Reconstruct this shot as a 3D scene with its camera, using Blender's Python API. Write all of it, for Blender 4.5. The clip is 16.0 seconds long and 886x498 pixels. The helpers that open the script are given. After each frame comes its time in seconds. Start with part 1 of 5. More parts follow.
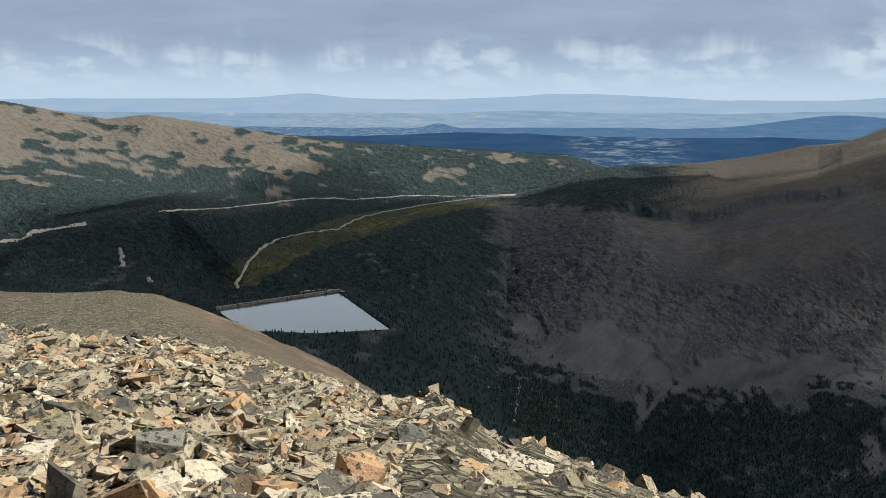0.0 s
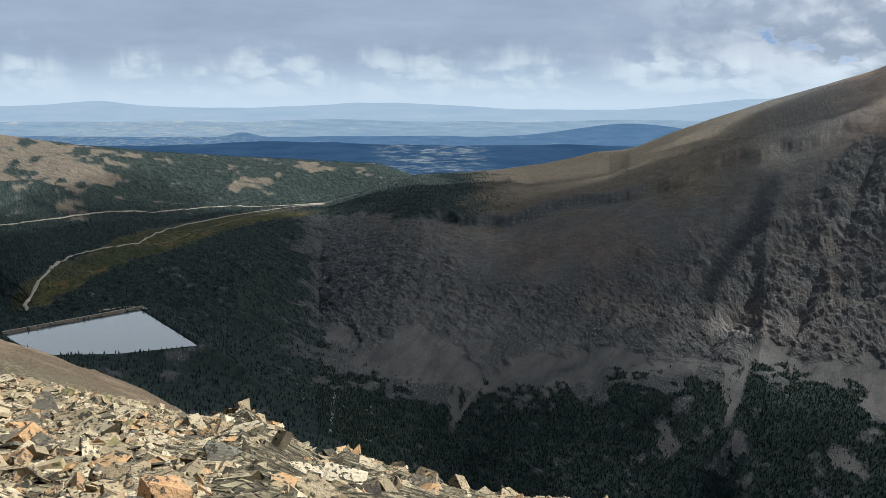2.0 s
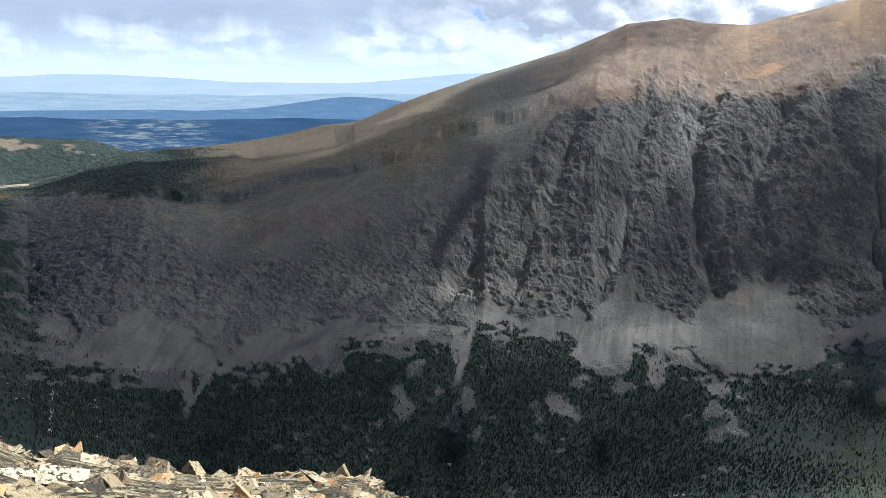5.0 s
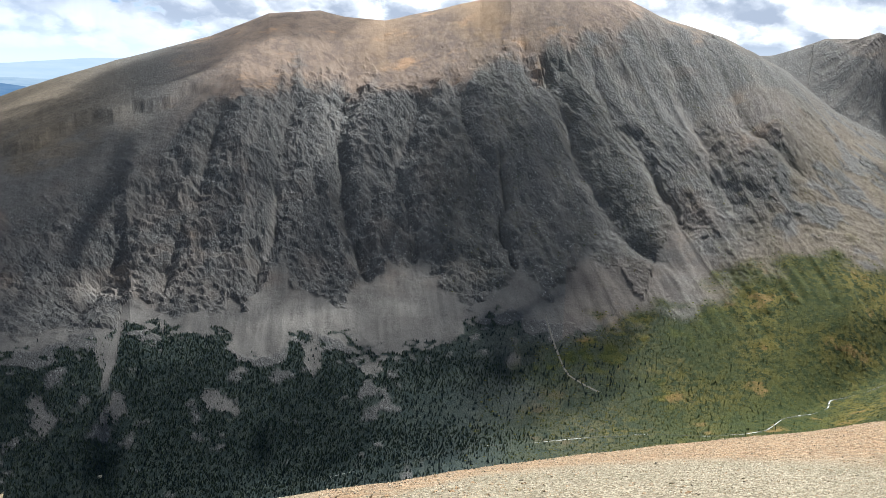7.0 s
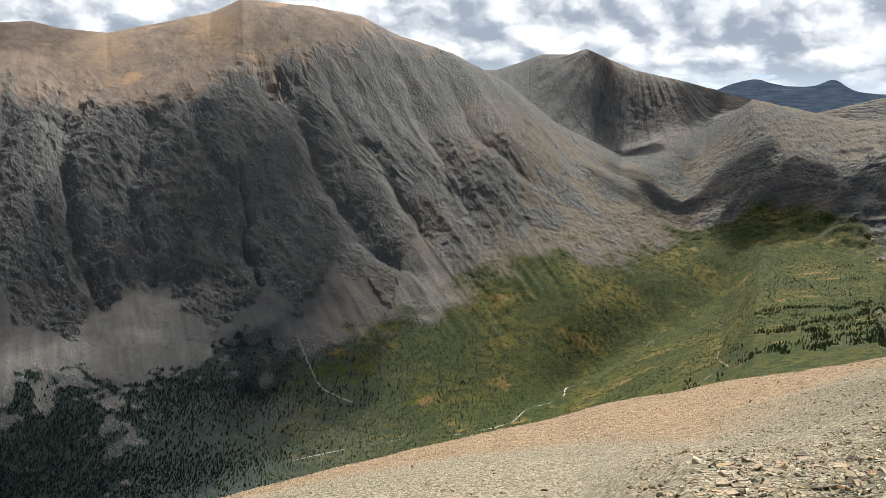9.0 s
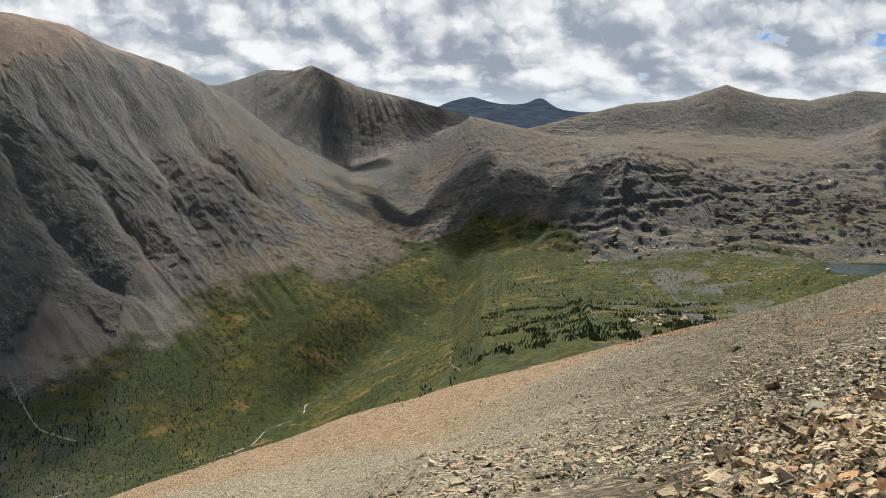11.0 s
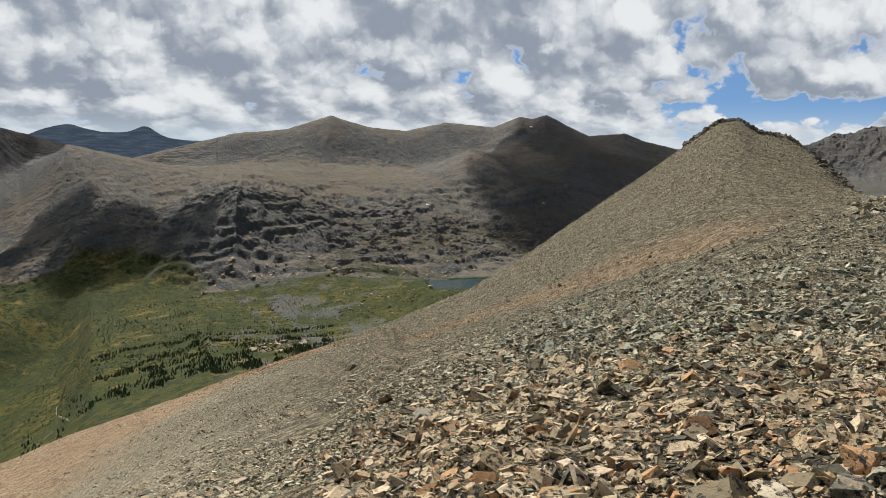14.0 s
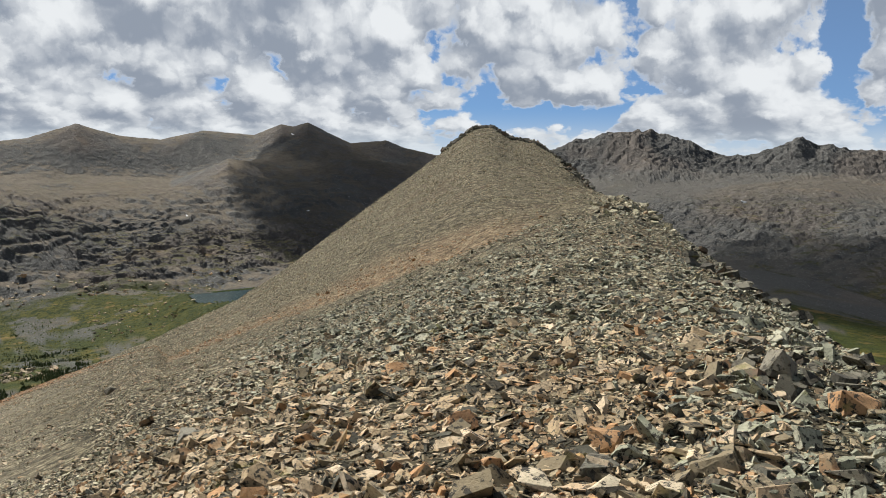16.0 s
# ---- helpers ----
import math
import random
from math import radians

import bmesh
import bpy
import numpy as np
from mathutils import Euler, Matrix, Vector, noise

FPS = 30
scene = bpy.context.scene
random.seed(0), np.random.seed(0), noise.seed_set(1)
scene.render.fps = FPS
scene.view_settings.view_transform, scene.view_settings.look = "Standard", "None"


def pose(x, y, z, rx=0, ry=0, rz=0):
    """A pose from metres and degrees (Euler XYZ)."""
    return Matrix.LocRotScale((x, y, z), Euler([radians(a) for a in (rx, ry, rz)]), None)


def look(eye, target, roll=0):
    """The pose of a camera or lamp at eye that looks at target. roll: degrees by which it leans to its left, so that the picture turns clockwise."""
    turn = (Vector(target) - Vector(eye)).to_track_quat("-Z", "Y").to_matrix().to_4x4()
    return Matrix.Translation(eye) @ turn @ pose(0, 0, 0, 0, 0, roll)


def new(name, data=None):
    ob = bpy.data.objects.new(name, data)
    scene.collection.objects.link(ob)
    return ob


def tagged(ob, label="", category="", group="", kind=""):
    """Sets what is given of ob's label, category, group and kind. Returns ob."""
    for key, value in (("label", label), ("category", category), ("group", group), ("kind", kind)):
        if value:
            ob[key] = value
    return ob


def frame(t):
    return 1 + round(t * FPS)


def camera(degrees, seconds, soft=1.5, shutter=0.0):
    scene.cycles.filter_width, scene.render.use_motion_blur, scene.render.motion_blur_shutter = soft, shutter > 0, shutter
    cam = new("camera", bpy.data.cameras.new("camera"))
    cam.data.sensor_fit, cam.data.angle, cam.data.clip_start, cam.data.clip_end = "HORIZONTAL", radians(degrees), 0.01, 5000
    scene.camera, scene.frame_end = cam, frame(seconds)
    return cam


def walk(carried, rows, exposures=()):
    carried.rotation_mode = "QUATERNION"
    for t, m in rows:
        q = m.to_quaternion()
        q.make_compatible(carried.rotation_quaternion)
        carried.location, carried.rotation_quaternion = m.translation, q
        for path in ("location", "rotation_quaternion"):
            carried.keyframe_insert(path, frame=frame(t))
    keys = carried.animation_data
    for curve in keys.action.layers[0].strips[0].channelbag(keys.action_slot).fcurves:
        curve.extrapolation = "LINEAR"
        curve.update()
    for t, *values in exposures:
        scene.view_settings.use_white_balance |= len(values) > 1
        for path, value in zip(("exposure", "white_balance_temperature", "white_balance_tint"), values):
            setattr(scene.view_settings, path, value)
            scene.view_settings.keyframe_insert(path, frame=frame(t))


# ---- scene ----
cam = camera(52.64, 16.0, soft=0.6)


def held(t, rx, ry, rz):
    """The hand-held camera turns at arm's length about the walker, an eye's height over the stones."""
    return t, Matrix.Translation((0.12 * math.sin(radians(-rz)), 0.12 * math.cos(radians(-rz)), 0)) @ pose(0, 0, 0, rx, ry, rz)


walk(cam, [
    held(0.0, 80.53, -0.08, 0.01), held(0.5, 80.56, 0.05, -2.93), held(1.0, 80.67, 0.08, -5.32),
    held(1.5, 80.99, -0.20, -8.76), held(2.0, 81.09, -0.19, -12.21), held(2.5, 80.90, -0.32, -15.45),
    held(3.0, 80.44, -0.62, -19.96), held(3.5, 80.04, -0.40, -23.54), held(4.0, 79.81, -0.33, -25.74),
    held(4.2, 79.72, -0.45, -26.88), held(6.5, 79.37, -0.27, -41.07), held(7.0, 79.37, -2.01, -51.62),
    held(7.5, 79.40, -1.31, -56.04), held(8.0, 79.80, -0.67, -59.31), held(8.5, 80.12, -1.08, -62.55),
    held(9.0, 80.75, -1.49, -68.09), held(11.3, 82.32, -1.33, -87.71), held(11.5, 82.42, -1.21, -89.66),
    held(12.0, 83.15, -1.75, -96.37), held(12.5, 83.72, -1.50, -99.90), held(13.0, 84.15, -1.17, -101.53),
    held(13.5, 84.50, -1.15, -105.33), held(14.0, 84.64, -1.30, -109.56), held(14.5, 84.79, -1.26, -112.95),
    held(15.0, 84.98, -0.73, -117.76), held(15.5, 85.13, -0.43, -121.44), held(16.0, 85.31, -0.29, -124.55),
], [(0.0, 0.02, 5800, 7), (2.0, 0.12, 5850, 7), (3.5, 0.42, 5750, 8), (6.5, 0.75, 5850, 9), (7.5, 0.72, 6000, 9), (9.0, 0.38, 6200, 9),
    (11.3, 0.05, 6300, 9), (12.5, -0.13, 6250, 9), (16.0, -0.05, 6220, 9)])

# ---- light: an afternoon sun over the big mountain, broken cloud ----
SUN_BEARING, SUN_HEIGHT = 82.0, 47.0
TO_SUN = Vector((math.sin(radians(SUN_BEARING)) * math.cos(radians(SUN_HEIGHT)),
                 math.cos(radians(SUN_BEARING)) * math.cos(radians(SUN_HEIGHT)), math.sin(radians(SUN_HEIGHT))))
sun = new("sun", bpy.data.lights.new("sun", "SUN"))
sun.data.energy, sun.data.angle, sun.data.color = 7.4, radians(0.6), (1.0, 0.93, 0.82)
sun.matrix_world = look(TO_SUN * 100, (0, 0, 0))


class Nodes:
    """Short hand for node trees: each call makes a node, sets its inputs and returns its first output."""

    def __init__(self, tree):
        self.tree = tree

    def make(self, kind, inputs=None):
        node = self.tree.nodes.new(kind)
        for key, value in (inputs or {}).items():
            if isinstance(value, bpy.types.NodeSocket):
                self.tree.links.new(value, node.inputs[key])
            else:
                node.inputs[key].default_value = value
        return node

    def math(self, op, a, b=0.0, c=0.0, clamp=False):
        node = self.make("ShaderNodeMath", {0: a, 1: b, 2: c})
        node.operation, node.use_clamp = op, clamp
        return node.outputs[0]

    def mix(self, f, a, b, blend="MIX"):
        node = self.make("ShaderNodeMix")
        node.data_type, node.blend_type = "RGBA", blend
        for key, value in ((0, f), (6, a), (7, b)):
            if isinstance(value, bpy.types.NodeSocket):
                self.tree.links.new(value, node.inputs[key])
            else:
                node.inputs[key].default_value = value
        return node.outputs[2]

    def ramp(self, f, lo, hi, a=0.0, b=1.0):
        node = self.make("ShaderNodeMapRange", {0: f, 1: lo, 2: hi, 3: a, 4: b})
        node.interpolation_type = "SMOOTHSTEP"
        return node.outputs[0]

    def noise(self, vector, scale, detail=5.0, rough=0.6, warp=0.0):
        return self.make("ShaderNodeTexNoise", {"Vector": vector, "Scale": scale, "Detail": detail, "Roughness": rough, "Distortion": warp}).outputs[0]


def rgb(r, g, b):
    return (r, g, b, 1.0)


def build_sky():
    world = bpy.data.worlds.new("sky")
    scene.world = world
    world.use_nodes = True
    tree = world.node_tree
    tree.nodes.clear()
    n = Nodes(tree)
    sky = n.make("ShaderNodeTexSky")
    sky.sky_type, sky.sun_disc, sky.altitude = "NISHITA", False, 3800.0
    sky.sun_elevation, sky.sun_rotation = radians(SUN_HEIGHT), radians(SUN_BEARING)
    way = n.make("ShaderNodeTexCoord").outputs["Generated"]
    d = n.make("ShaderNodeSeparateXYZ", {0: way}).outputs
    up = n.math("MAXIMUM", d[2], 0.0)
    # broken heaps: white heads, grey flat feet, drawn together towards the horizon
    side = n.math("MULTIPLY", n.math("ARCTAN2", d[0], d[1]), 180 / math.pi)
    rise = n.math("MULTIPLY", n.math("ARCSINE", up), 180 / math.pi)
    tier = n.math("MULTIPLY", n.math("LOGARITHM", n.math("ADD", 1.0, n.math("MULTIPLY", rise, 0.36)), math.e), 2.45)
    heaped = n.make("ShaderNodeCombineXYZ", {0: n.math("MULTIPLY", side, 0.23), 1: tier, 2: 3.7}).outputs[0]
    blue = n.mix(n.ramp(up, 0.0, 0.5), rgb(0.034, 0.055, 0.08), rgb(0.008, 0.011, 0.015))
    blue = n.mix(1.0, sky.outputs[0], blue, "MULTIPLY")
    swirl = n.make("ShaderNodeTexNoise", {"Vector": heaped, "Scale": 2.6, "Detail": 7.0, "Roughness": 0.62}).outputs["Color"]
    bent = n.make("ShaderNodeVectorMath", {0: swirl, 1: (0.5, 0.5, 0.5)})
    bent.operation = "SUBTRACT"
    bent = n.make("ShaderNodeVectorMath", {0: bent.outputs[0], 1: (0.55, 0.42, 0.4)})
    bent.operation = "MULTIPLY"

    def heaps(lift, count=3):
        """How deep in cloud a place is; lift looks that far above it."""
        moved = n.make("ShaderNodeVectorMath", {0: heaped, 1: (lift * 0.5, lift, 0.0)}).outputs[0]
        mass = n.noise(moved, 0.62, 2.0, 0.5)
        moved = n.make("ShaderNodeVectorMath", {0: moved, 1: bent.outputs[0]}).outputs[0]
        total = n.math("MULTIPLY", mass, 1.6)
        for scale, share in ((1.5, 0.46), (3.7, 0.20), (8.5, 0.09))[:count]:
            cell = n.make("ShaderNodeTexVoronoi", {"Vector": moved, "Scale": scale})
            cell.feature = "SMOOTH_F1"
            cell.inputs["Smoothness"].default_value = 0.3
            total = n.math("ADD", total, n.math("MULTIPLY", n.math("SUBTRACT", 0.5, cell.outputs["Distance"]), share))
        return total

    here = heaps(0.0)
    edge = n.math("ADD", n.math("SUBTRACT", heaps(0.0, 2), heaps(0.30, 2)), n.math("MULTIPLY", n.math("SUBTRACT", here, heaps(0.085)), 1.0))
    gap = n.ramp(side, 90.0, 132.0, 0.34, 0.66)
    cover = n.ramp(n.math("SUBTRACT", here, gap), -0.03, 0.06)
    lit = n.ramp(edge, -0.32, 0.38)
    cloud = n.mix(lit, rgb(0.31, 0.345, 0.405), rgb(0.88, 0.88, 0.87))
    cloud = n.mix(n.ramp(n.math("SUBTRACT", here, gap), 0.10, -0.02), cloud, rgb(0.70, 0.73, 0.77))
    far_off = n.mix(n.ramp(rise, 0.5, 4.5), rgb(0.56, 0.64, 0.73), n.mix(0.45, blue, rgb(0.30, 0.45, 0.68)))
    dim = [n.ramp(up, 0.19, 0.38, 1.0, low) for low in (0.095, 0.125, 0.18)]
    cloud = n.mix(1.0, cloud, n.make("ShaderNodeCombineColor", {0: dim[0], 1: dim[1], 2: dim[2]}).outputs[0], "MULTIPLY")
    cloudy = n.mix(cover, far_off, cloud)
    flat = n.make("ShaderNodeCombineXYZ", {0: n.math("DIVIDE", d[0], n.math("ADD", up, 0.12)), 1: n.math("DIVIDE", d[1], n.math("ADD", up, 0.12)), 2: 0.0}).outputs[0]
    # the rain clouds over the plain
    east = n.ramp(n.math("ADD", n.math("MULTIPLY", d[0], -0.35), d[1]), 0.45, 0.85)
    tall = n.make("ShaderNodeCombineXYZ", {0: n.math("MULTIPLY", d[0], 11.0), 1: n.math("MULTIPLY", d[2], 3.0), 2: 0.0}).outputs[0]
    veil = n.noise(tall, 1.4, 5.0, 0.55)
    low = n.math("ADD", d[2], n.math("MULTIPLY", n.math("SUBTRACT", veil, 0.5), 0.10))
    base = n.mix(n.noise(flat, 1.2, 6.0, 0.6), rgb(0.24, 0.295, 0.385), rgb(0.45, 0.50, 0.58))
    base = n.mix(n.ramp(up, 0.12, 0.2), base, rgb(0.74, 0.77, 0.80))
    base = n.mix(n.ramp(up, 0.24, 0.4), base, rgb(0.088, 0.115, 0.155))
    glow = n.mix(n.ramp(edge, -0.22, 0.26), rgb(0.36, 0.43, 0.52), rgb(0.60, 0.65, 0.68))
    glow = n.mix(n.ramp(veil, 0.46, 0.62, 0.0, 0.85), glow, rgb(0.36, 0.43, 0.52))
    rain = n.mix(n.ramp(low, 0.035, 0.07), glow, base)
    whole = n.mix(east, cloudy, rain)
    haze = n.mix(n.ramp(up, 0.0, 0.06), rgb(0.58, 0.66, 0.72), whole)
    back = n.make("ShaderNodeBackground", {"Color": haze, "Strength": 1.0}).outputs[0]
    n.make("ShaderNodeOutputWorld", {"Surface": back})


build_sky()



# ---- the lie of the land: bearing from the walker (degrees), distance and height (metres) along its lines ----
GROUND_NEAR = [(-45.0, 2.5, -1.7), (0.0, 2.5, -1.7), (27.0, 2.4, -1.7), (45.0, 2.4, -2.2), (65.0, 2.5, -2.3), (85.0, 2.5, -2.0), (105.0, 2.5, -1.7), (165.0, 2.5, -1.7)]
GROUND_FRONT = [(-45.0, 3.9, -1.8), (-27.7, 3.9, -1.6), (0.0, 3.9, -1.8), (13.8, 4.1, -1.9), (25.0, 3.6, -1.9), (40.0, 4.5, -2.7), (52.0, 11, -5.8), (65.0, 17, -8.5), (78.0, 18, -8.4), (84.6, 12, -4.7), (100.5, 6, -2.4), (110.7, 4.6, -1.7), (124.7, 4.4, -1.6), (143.1, 4.3, -1.5), (165.0, 4.4, -1.6)]
MOUND_EDGE = [(-45.0, 11, -2.7), (-27.0, 11, -2.5), (-22.4, 10.5, -2.6), (-17.5, 10, -2.6), (-10.5, 9, -2.7), (-3.1, 7.5, -2.6), (-0.7, 6.3, -2.2), (4.4, 6.3, -2.5), (5.8, 5.8, -2.3), (11.9, 5.6, -2.4), (12.9, 5.3, -2.3), (24.3, 4.9, -2.3), (35.0, 6, -3.3), (45.0, 14, -7.1), (55.0, 34, -15.6), (76.8, 42, -16.6), (85.8, 30, -11.1), (93.6, 16, -5.4), (102.8, 12, -3.6), (105.3, 9.6, -2.8), (114.3, 9.3, -2.2), (125.2, 9.5, -1.7), (132.4, 9.5, -1.6), (137.7, 9.3, -1.5), (142.8, 8.8, -1.5), (147.7, 8, -1.6), (165.0, 7, -1.6)]
SLOPE_EDGE = [(-45.0, 40, -10.7), (-26.0, 40, -11.1), (-13.0, 40, -13.4), (-5.0, 40, -17.0), (8.0, 38, -19.4), (25.0, 38, -21.9), (38.0, 45, -24.9), (41.3, 62, -30.4), (49.3, 70, -33.1), (57.0, 75, -33.3), (64.4, 80, -33.1), (74.7, 85, -30.9), (76.7, 90, -31.6), (79.5, 92, -30.6), (83.8, 95, -29.7), (86.4, 100, -29.5), (90.4, 100, -27.6), (93.5, 110, -28.5), (100.8, 120, -25.6), (106.6, 110, -20.1), (107.4, 62, -12.5), (116.5, 45, -6.5), (123.3, 36, -3.6), (128.8, 32, -2.1), (133.7, 42, -1.3), (135.8, 40, -1.0), (138.6, 33, -1.7), (142.7, 24, -2.5), (146.7, 17, -2.6), (151.3, 12, -2.4), (165.0, 12, -3.0)]
BROW = [(-45.0, 170, -31.5), (-26.8, 160, -31.0), (-23.8, 165, -33.0), (-20.6, 170, -34.2), (-18.3, 168, -34.9), (-15.7, 160, -36.1), (-12.2, 150, -38.4), (-6.9, 140, -42.7), (5.0, 150, -69.9), (25.0, 150, -79.8), (45.0, 170, -82.9), (60.0, 180, -83.9), (75.0, 190, -78.7), (88.0, 200, -66.9), (100.8, 190, -41.4), (106.2, 180, -32.4), (111.5, 165, -23.2), (114.4, 168, -18.2), (117.9, 172, -10.5), (121.5, 178, -2.6), (125.1, 184, 5.7), (126.5, 188, 9.2), (127.6, 188, 9.5), (128.9, 185, 7.1), (130.5, 180, 6.0), (132.3, 150, 2.1), (134.4, 100, -2.4), (140.0, 70, -12.3), (150.0, 40, -12.2), (165.0, 40, -14.6)]
HIDDEN_SLOPE = [(-45.0, 900, -241), (-15.0, 800, -260), (0.0, 700, -326), (25.0, 700, -388), (60.0, 700, -341), (80.0, 800, -291), (100.0, 800, -199), (110.0, 800, -156), (125.0, 900, -143), (140.0, 900, -208), (165.0, 900, -241)]
VALLEY = [(-45.0, 1500, -346), (-26.0, 1480, -397), (-17.0, 1480, -408), (-10.5, 1480, -411), (-3.1, 1520, -453), (5.0, 1640, -551), (11.1, 1560, -640), (24.3, 1480, -702), (32.6, 1480, -708), (41.7, 1480, -701), (47.4, 1500, -681), (53.1, 1540, -659), (63.6, 1600, -635), (74.1, 1700, -593), (76.6, 1850, -600), (81.9, 2100, -541), (86.2, 2350, -490), (88.1, 2450, -399), (94.9, 2350, -352), (100.7, 2100, -340), (106.2, 1850, -308), (109.7, 2000, -273), (115.0, 2000, -267), (126.0, 2000, -246), (136.0, 1900, -369), (146.0, 2000, -273), (151.2, 1700, -280), (165.0, 1600, -369)]
FOOT = [(-45.0, 1850, -360), (-26.0, 1850, -403), (-15.0, 1880, -431), (-6.8, 1990, -431), (-2.4, 1900, -465), (2.9, 1760, -525), (6.6, 1790, -561), (7.4, 1790, -566), (13.1, 1850, -563), (22.0, 1900, -598), (28.0, 1860, -573), (39.9, 1840, -598), (47.2, 1830, -591), (52.8, 1900, -572), (62.4, 1960, -553), (68.7, 1980, -522), (77.0, 2100, -459), (78.5, 2150, -471), (83.3, 2500, -421), (86.5, 2750, -375), (89.1, 2700, -355), (94.9, 2450, -354), (100.7, 2450, -299), (106.1, 2450, -300), (109.7, 2350, -302), (112.2, 2350, -294), (116.0, 2400, -278), (130.0, 2600, -319), (144.0, 2700, -267), (151.1, 2500, -319), (165.0, 2500, -441)]
BENCH = [(-45.0, 2600, -333), (-26.6, 2700, -379), (-17.2, 2500, -382), (-13.2, 2060, -422), (-6.8, 2080, -424), (-0.9, 2250, -418), (4.2, 2300, -528), (9.0, 2250, -470), (17.6, 2250, -481), (31.6, 2150, -539), (32.3, 2120, -531), (39.9, 2120, -506), (49.0, 2120, -504), (58.2, 2180, -468), (67.0, 2250, -406), (71.8, 2350, -348), (74.3, 2420, -329), (79.7, 2500, -368), (84.1, 2850, -353), (87.0, 3000, -291), (92.0, 2850, -248), (96.6, 2900, -101), (100.2, 2900, -188), (102.4, 2750, -245), (107.8, 2750, -245), (112.4, 2750, -253), (116.0, 2900, -254), (130.0, 3000, -289), (143.9, 3100, -196), (150.9, 3000, -195), (165.0, 3000, -368)]
SHOULDER = [(-45.0, 3100, -315), (-26.4, 3200, -294), (-17.1, 3050, -351), (-12.8, 2150, -415), (-8.1, 2500, -388), (-0.9, 2750, -404), (4.4, 2850, -443), (10.9, 2850, -326), (15.5, 2750, -342), (25.4, 2800, -238), (31.6, 2850, -135), (39.1, 2950, -24), (45.1, 2950, -50), (53.6, 3000, 28), (58.5, 3000, 37), (62.8, 2850, -60), (67.7, 2750, -114), (72.3, 2750, -75), (76.0, 2800, -227), (81.2, 3200, -267), (83.3, 3500, -286), (86.2, 3400, -188), (88.1, 3450, -110), (91.9, 3250, -170), (96.9, 3050, -78), (102.7, 3150, -151), (107.7, 3150, -142), (112.3, 3000, -192), (116.4, 3100, -170), (130.0, 3400, -148), (142.6, 3400, -74), (147.3, 3400, -70), (165.0, 3400, -238)]
CREST = [(-45.0, 3600, -220), (-26.3, 3600, -219), (-17.0, 3500, -321), (-10.9, 3200, -371), (-6.0, 2900, -381), (-0.9, 3150, -373), (4.9, 3500, -368), (10.6, 3750, -277), (14.7, 3800, -262), (17.7, 3850, -262), (22.7, 3900, -211), (26.6, 3950, -94), (31.9, 3950, 35), (37.3, 3950, 144), (40.8, 3950, 250), (43.9, 3950, 271), (45.4, 3850, 242), (47.9, 3800, 232), (53.8, 3750, 323), (55.7, 3700, 379), (60.1, 3650, 356), (62.9, 3600, 324), (65.0, 3550, 255), (68.6, 3500, 188), (72.2, 3450, 76), (75.1, 3500, -58), (79.4, 3700, -200), (84.4, 3900, -104), (86.9, 3900, 39), (91.9, 3900, -23), (100.5, 3800, -43), (107.6, 3800, -42)]
CREST_WEST = [(111.1, 3800, 58), (114.5, 3800, 35), (118.8, 3800, 69), (130.0, 3900, -34), (137.5, 3800, -40), (142.5, 3900, -15), (147.3, 3900, -13), (165.0, 3900, -136)]
BACK = [(-45.0, 3900, -225), (-26.2, 3900, -150), (-17.0, 3850, -261), (-10.9, 3700, -302), (-5.9, 3600, -379), (-0.9, 3600, -374), (4.2, 3700, -373), (10.6, 3900, -317), (15.0, 4000, -280), (35.0, 4200, -37), (50.0, 4200, 110), (62.0, 4000, 105), (70.0, 3800, 66), (72.2, 3700, 36), (75.1, 3700, -118), (79.4, 3900, -187), (84.3, 4050, -47), (86.9, 4050, 17), (91.9, 4050, -49), (100.5, 4000, 5), (107.6, 4000, -19), (112.8, 4000, 63), (116.1, 4000, 116), (130.0, 4100, -72), (137.5, 4000, 32), (142.5, 4100, 9), (147.3, 4100, 11), (165.0, 4100, -143)]
RANGE = [(-45.0, 4300, 0), (-26.0, 4350, -11), (-23.4, 4350, -50), (-20.4, 4350, -91), (-18.1, 4350, -71), (-13.9, 4320, -119), (-10.1, 4300, -161), (-5.9, 4280, -199), (-0.9, 4250, -225), (3.4, 4250, -240), (8.1, 4250, -258), (10.4, 4250, -314), (20.0, 4250, -260), (40.0, 4350, -76), (60.0, 4350, 76), (71.4, 4350, 160), (74.2, 4350, 239)]
RANGE_WEST = [(75.9, 4400, 243), (76.9, 4400, 272), (79.8, 4400, 182), (84.7, 4350, 91), (87.4, 4300, 32), (90.1, 4300, -10), (96.5, 4350, 124), (99.7, 4400, 154), (102.4, 4400, 224), (104.7, 4400, 172), (107.2, 4400, 160), (109.6, 4400, 204), (112.7, 4400, 187), (114.4, 4350, 236), (115.1, 4350, 224), (116.0, 4350, 243), (118.7, 4350, 153), (120.9, 4300, 164), (122.2, 4300, 126), (124.0, 4300, 96), (130.8, 4350, 108), (134.7, 4350, 194), (136.8, 4350, 217), (139.8, 4350, 145), (141.2, 4350, 87), (143.8, 4350, 97), (146.0, 4350, 170), (147.2, 4350, 129), (150.7, 4350, 95), (165.0, 4350, 0)]

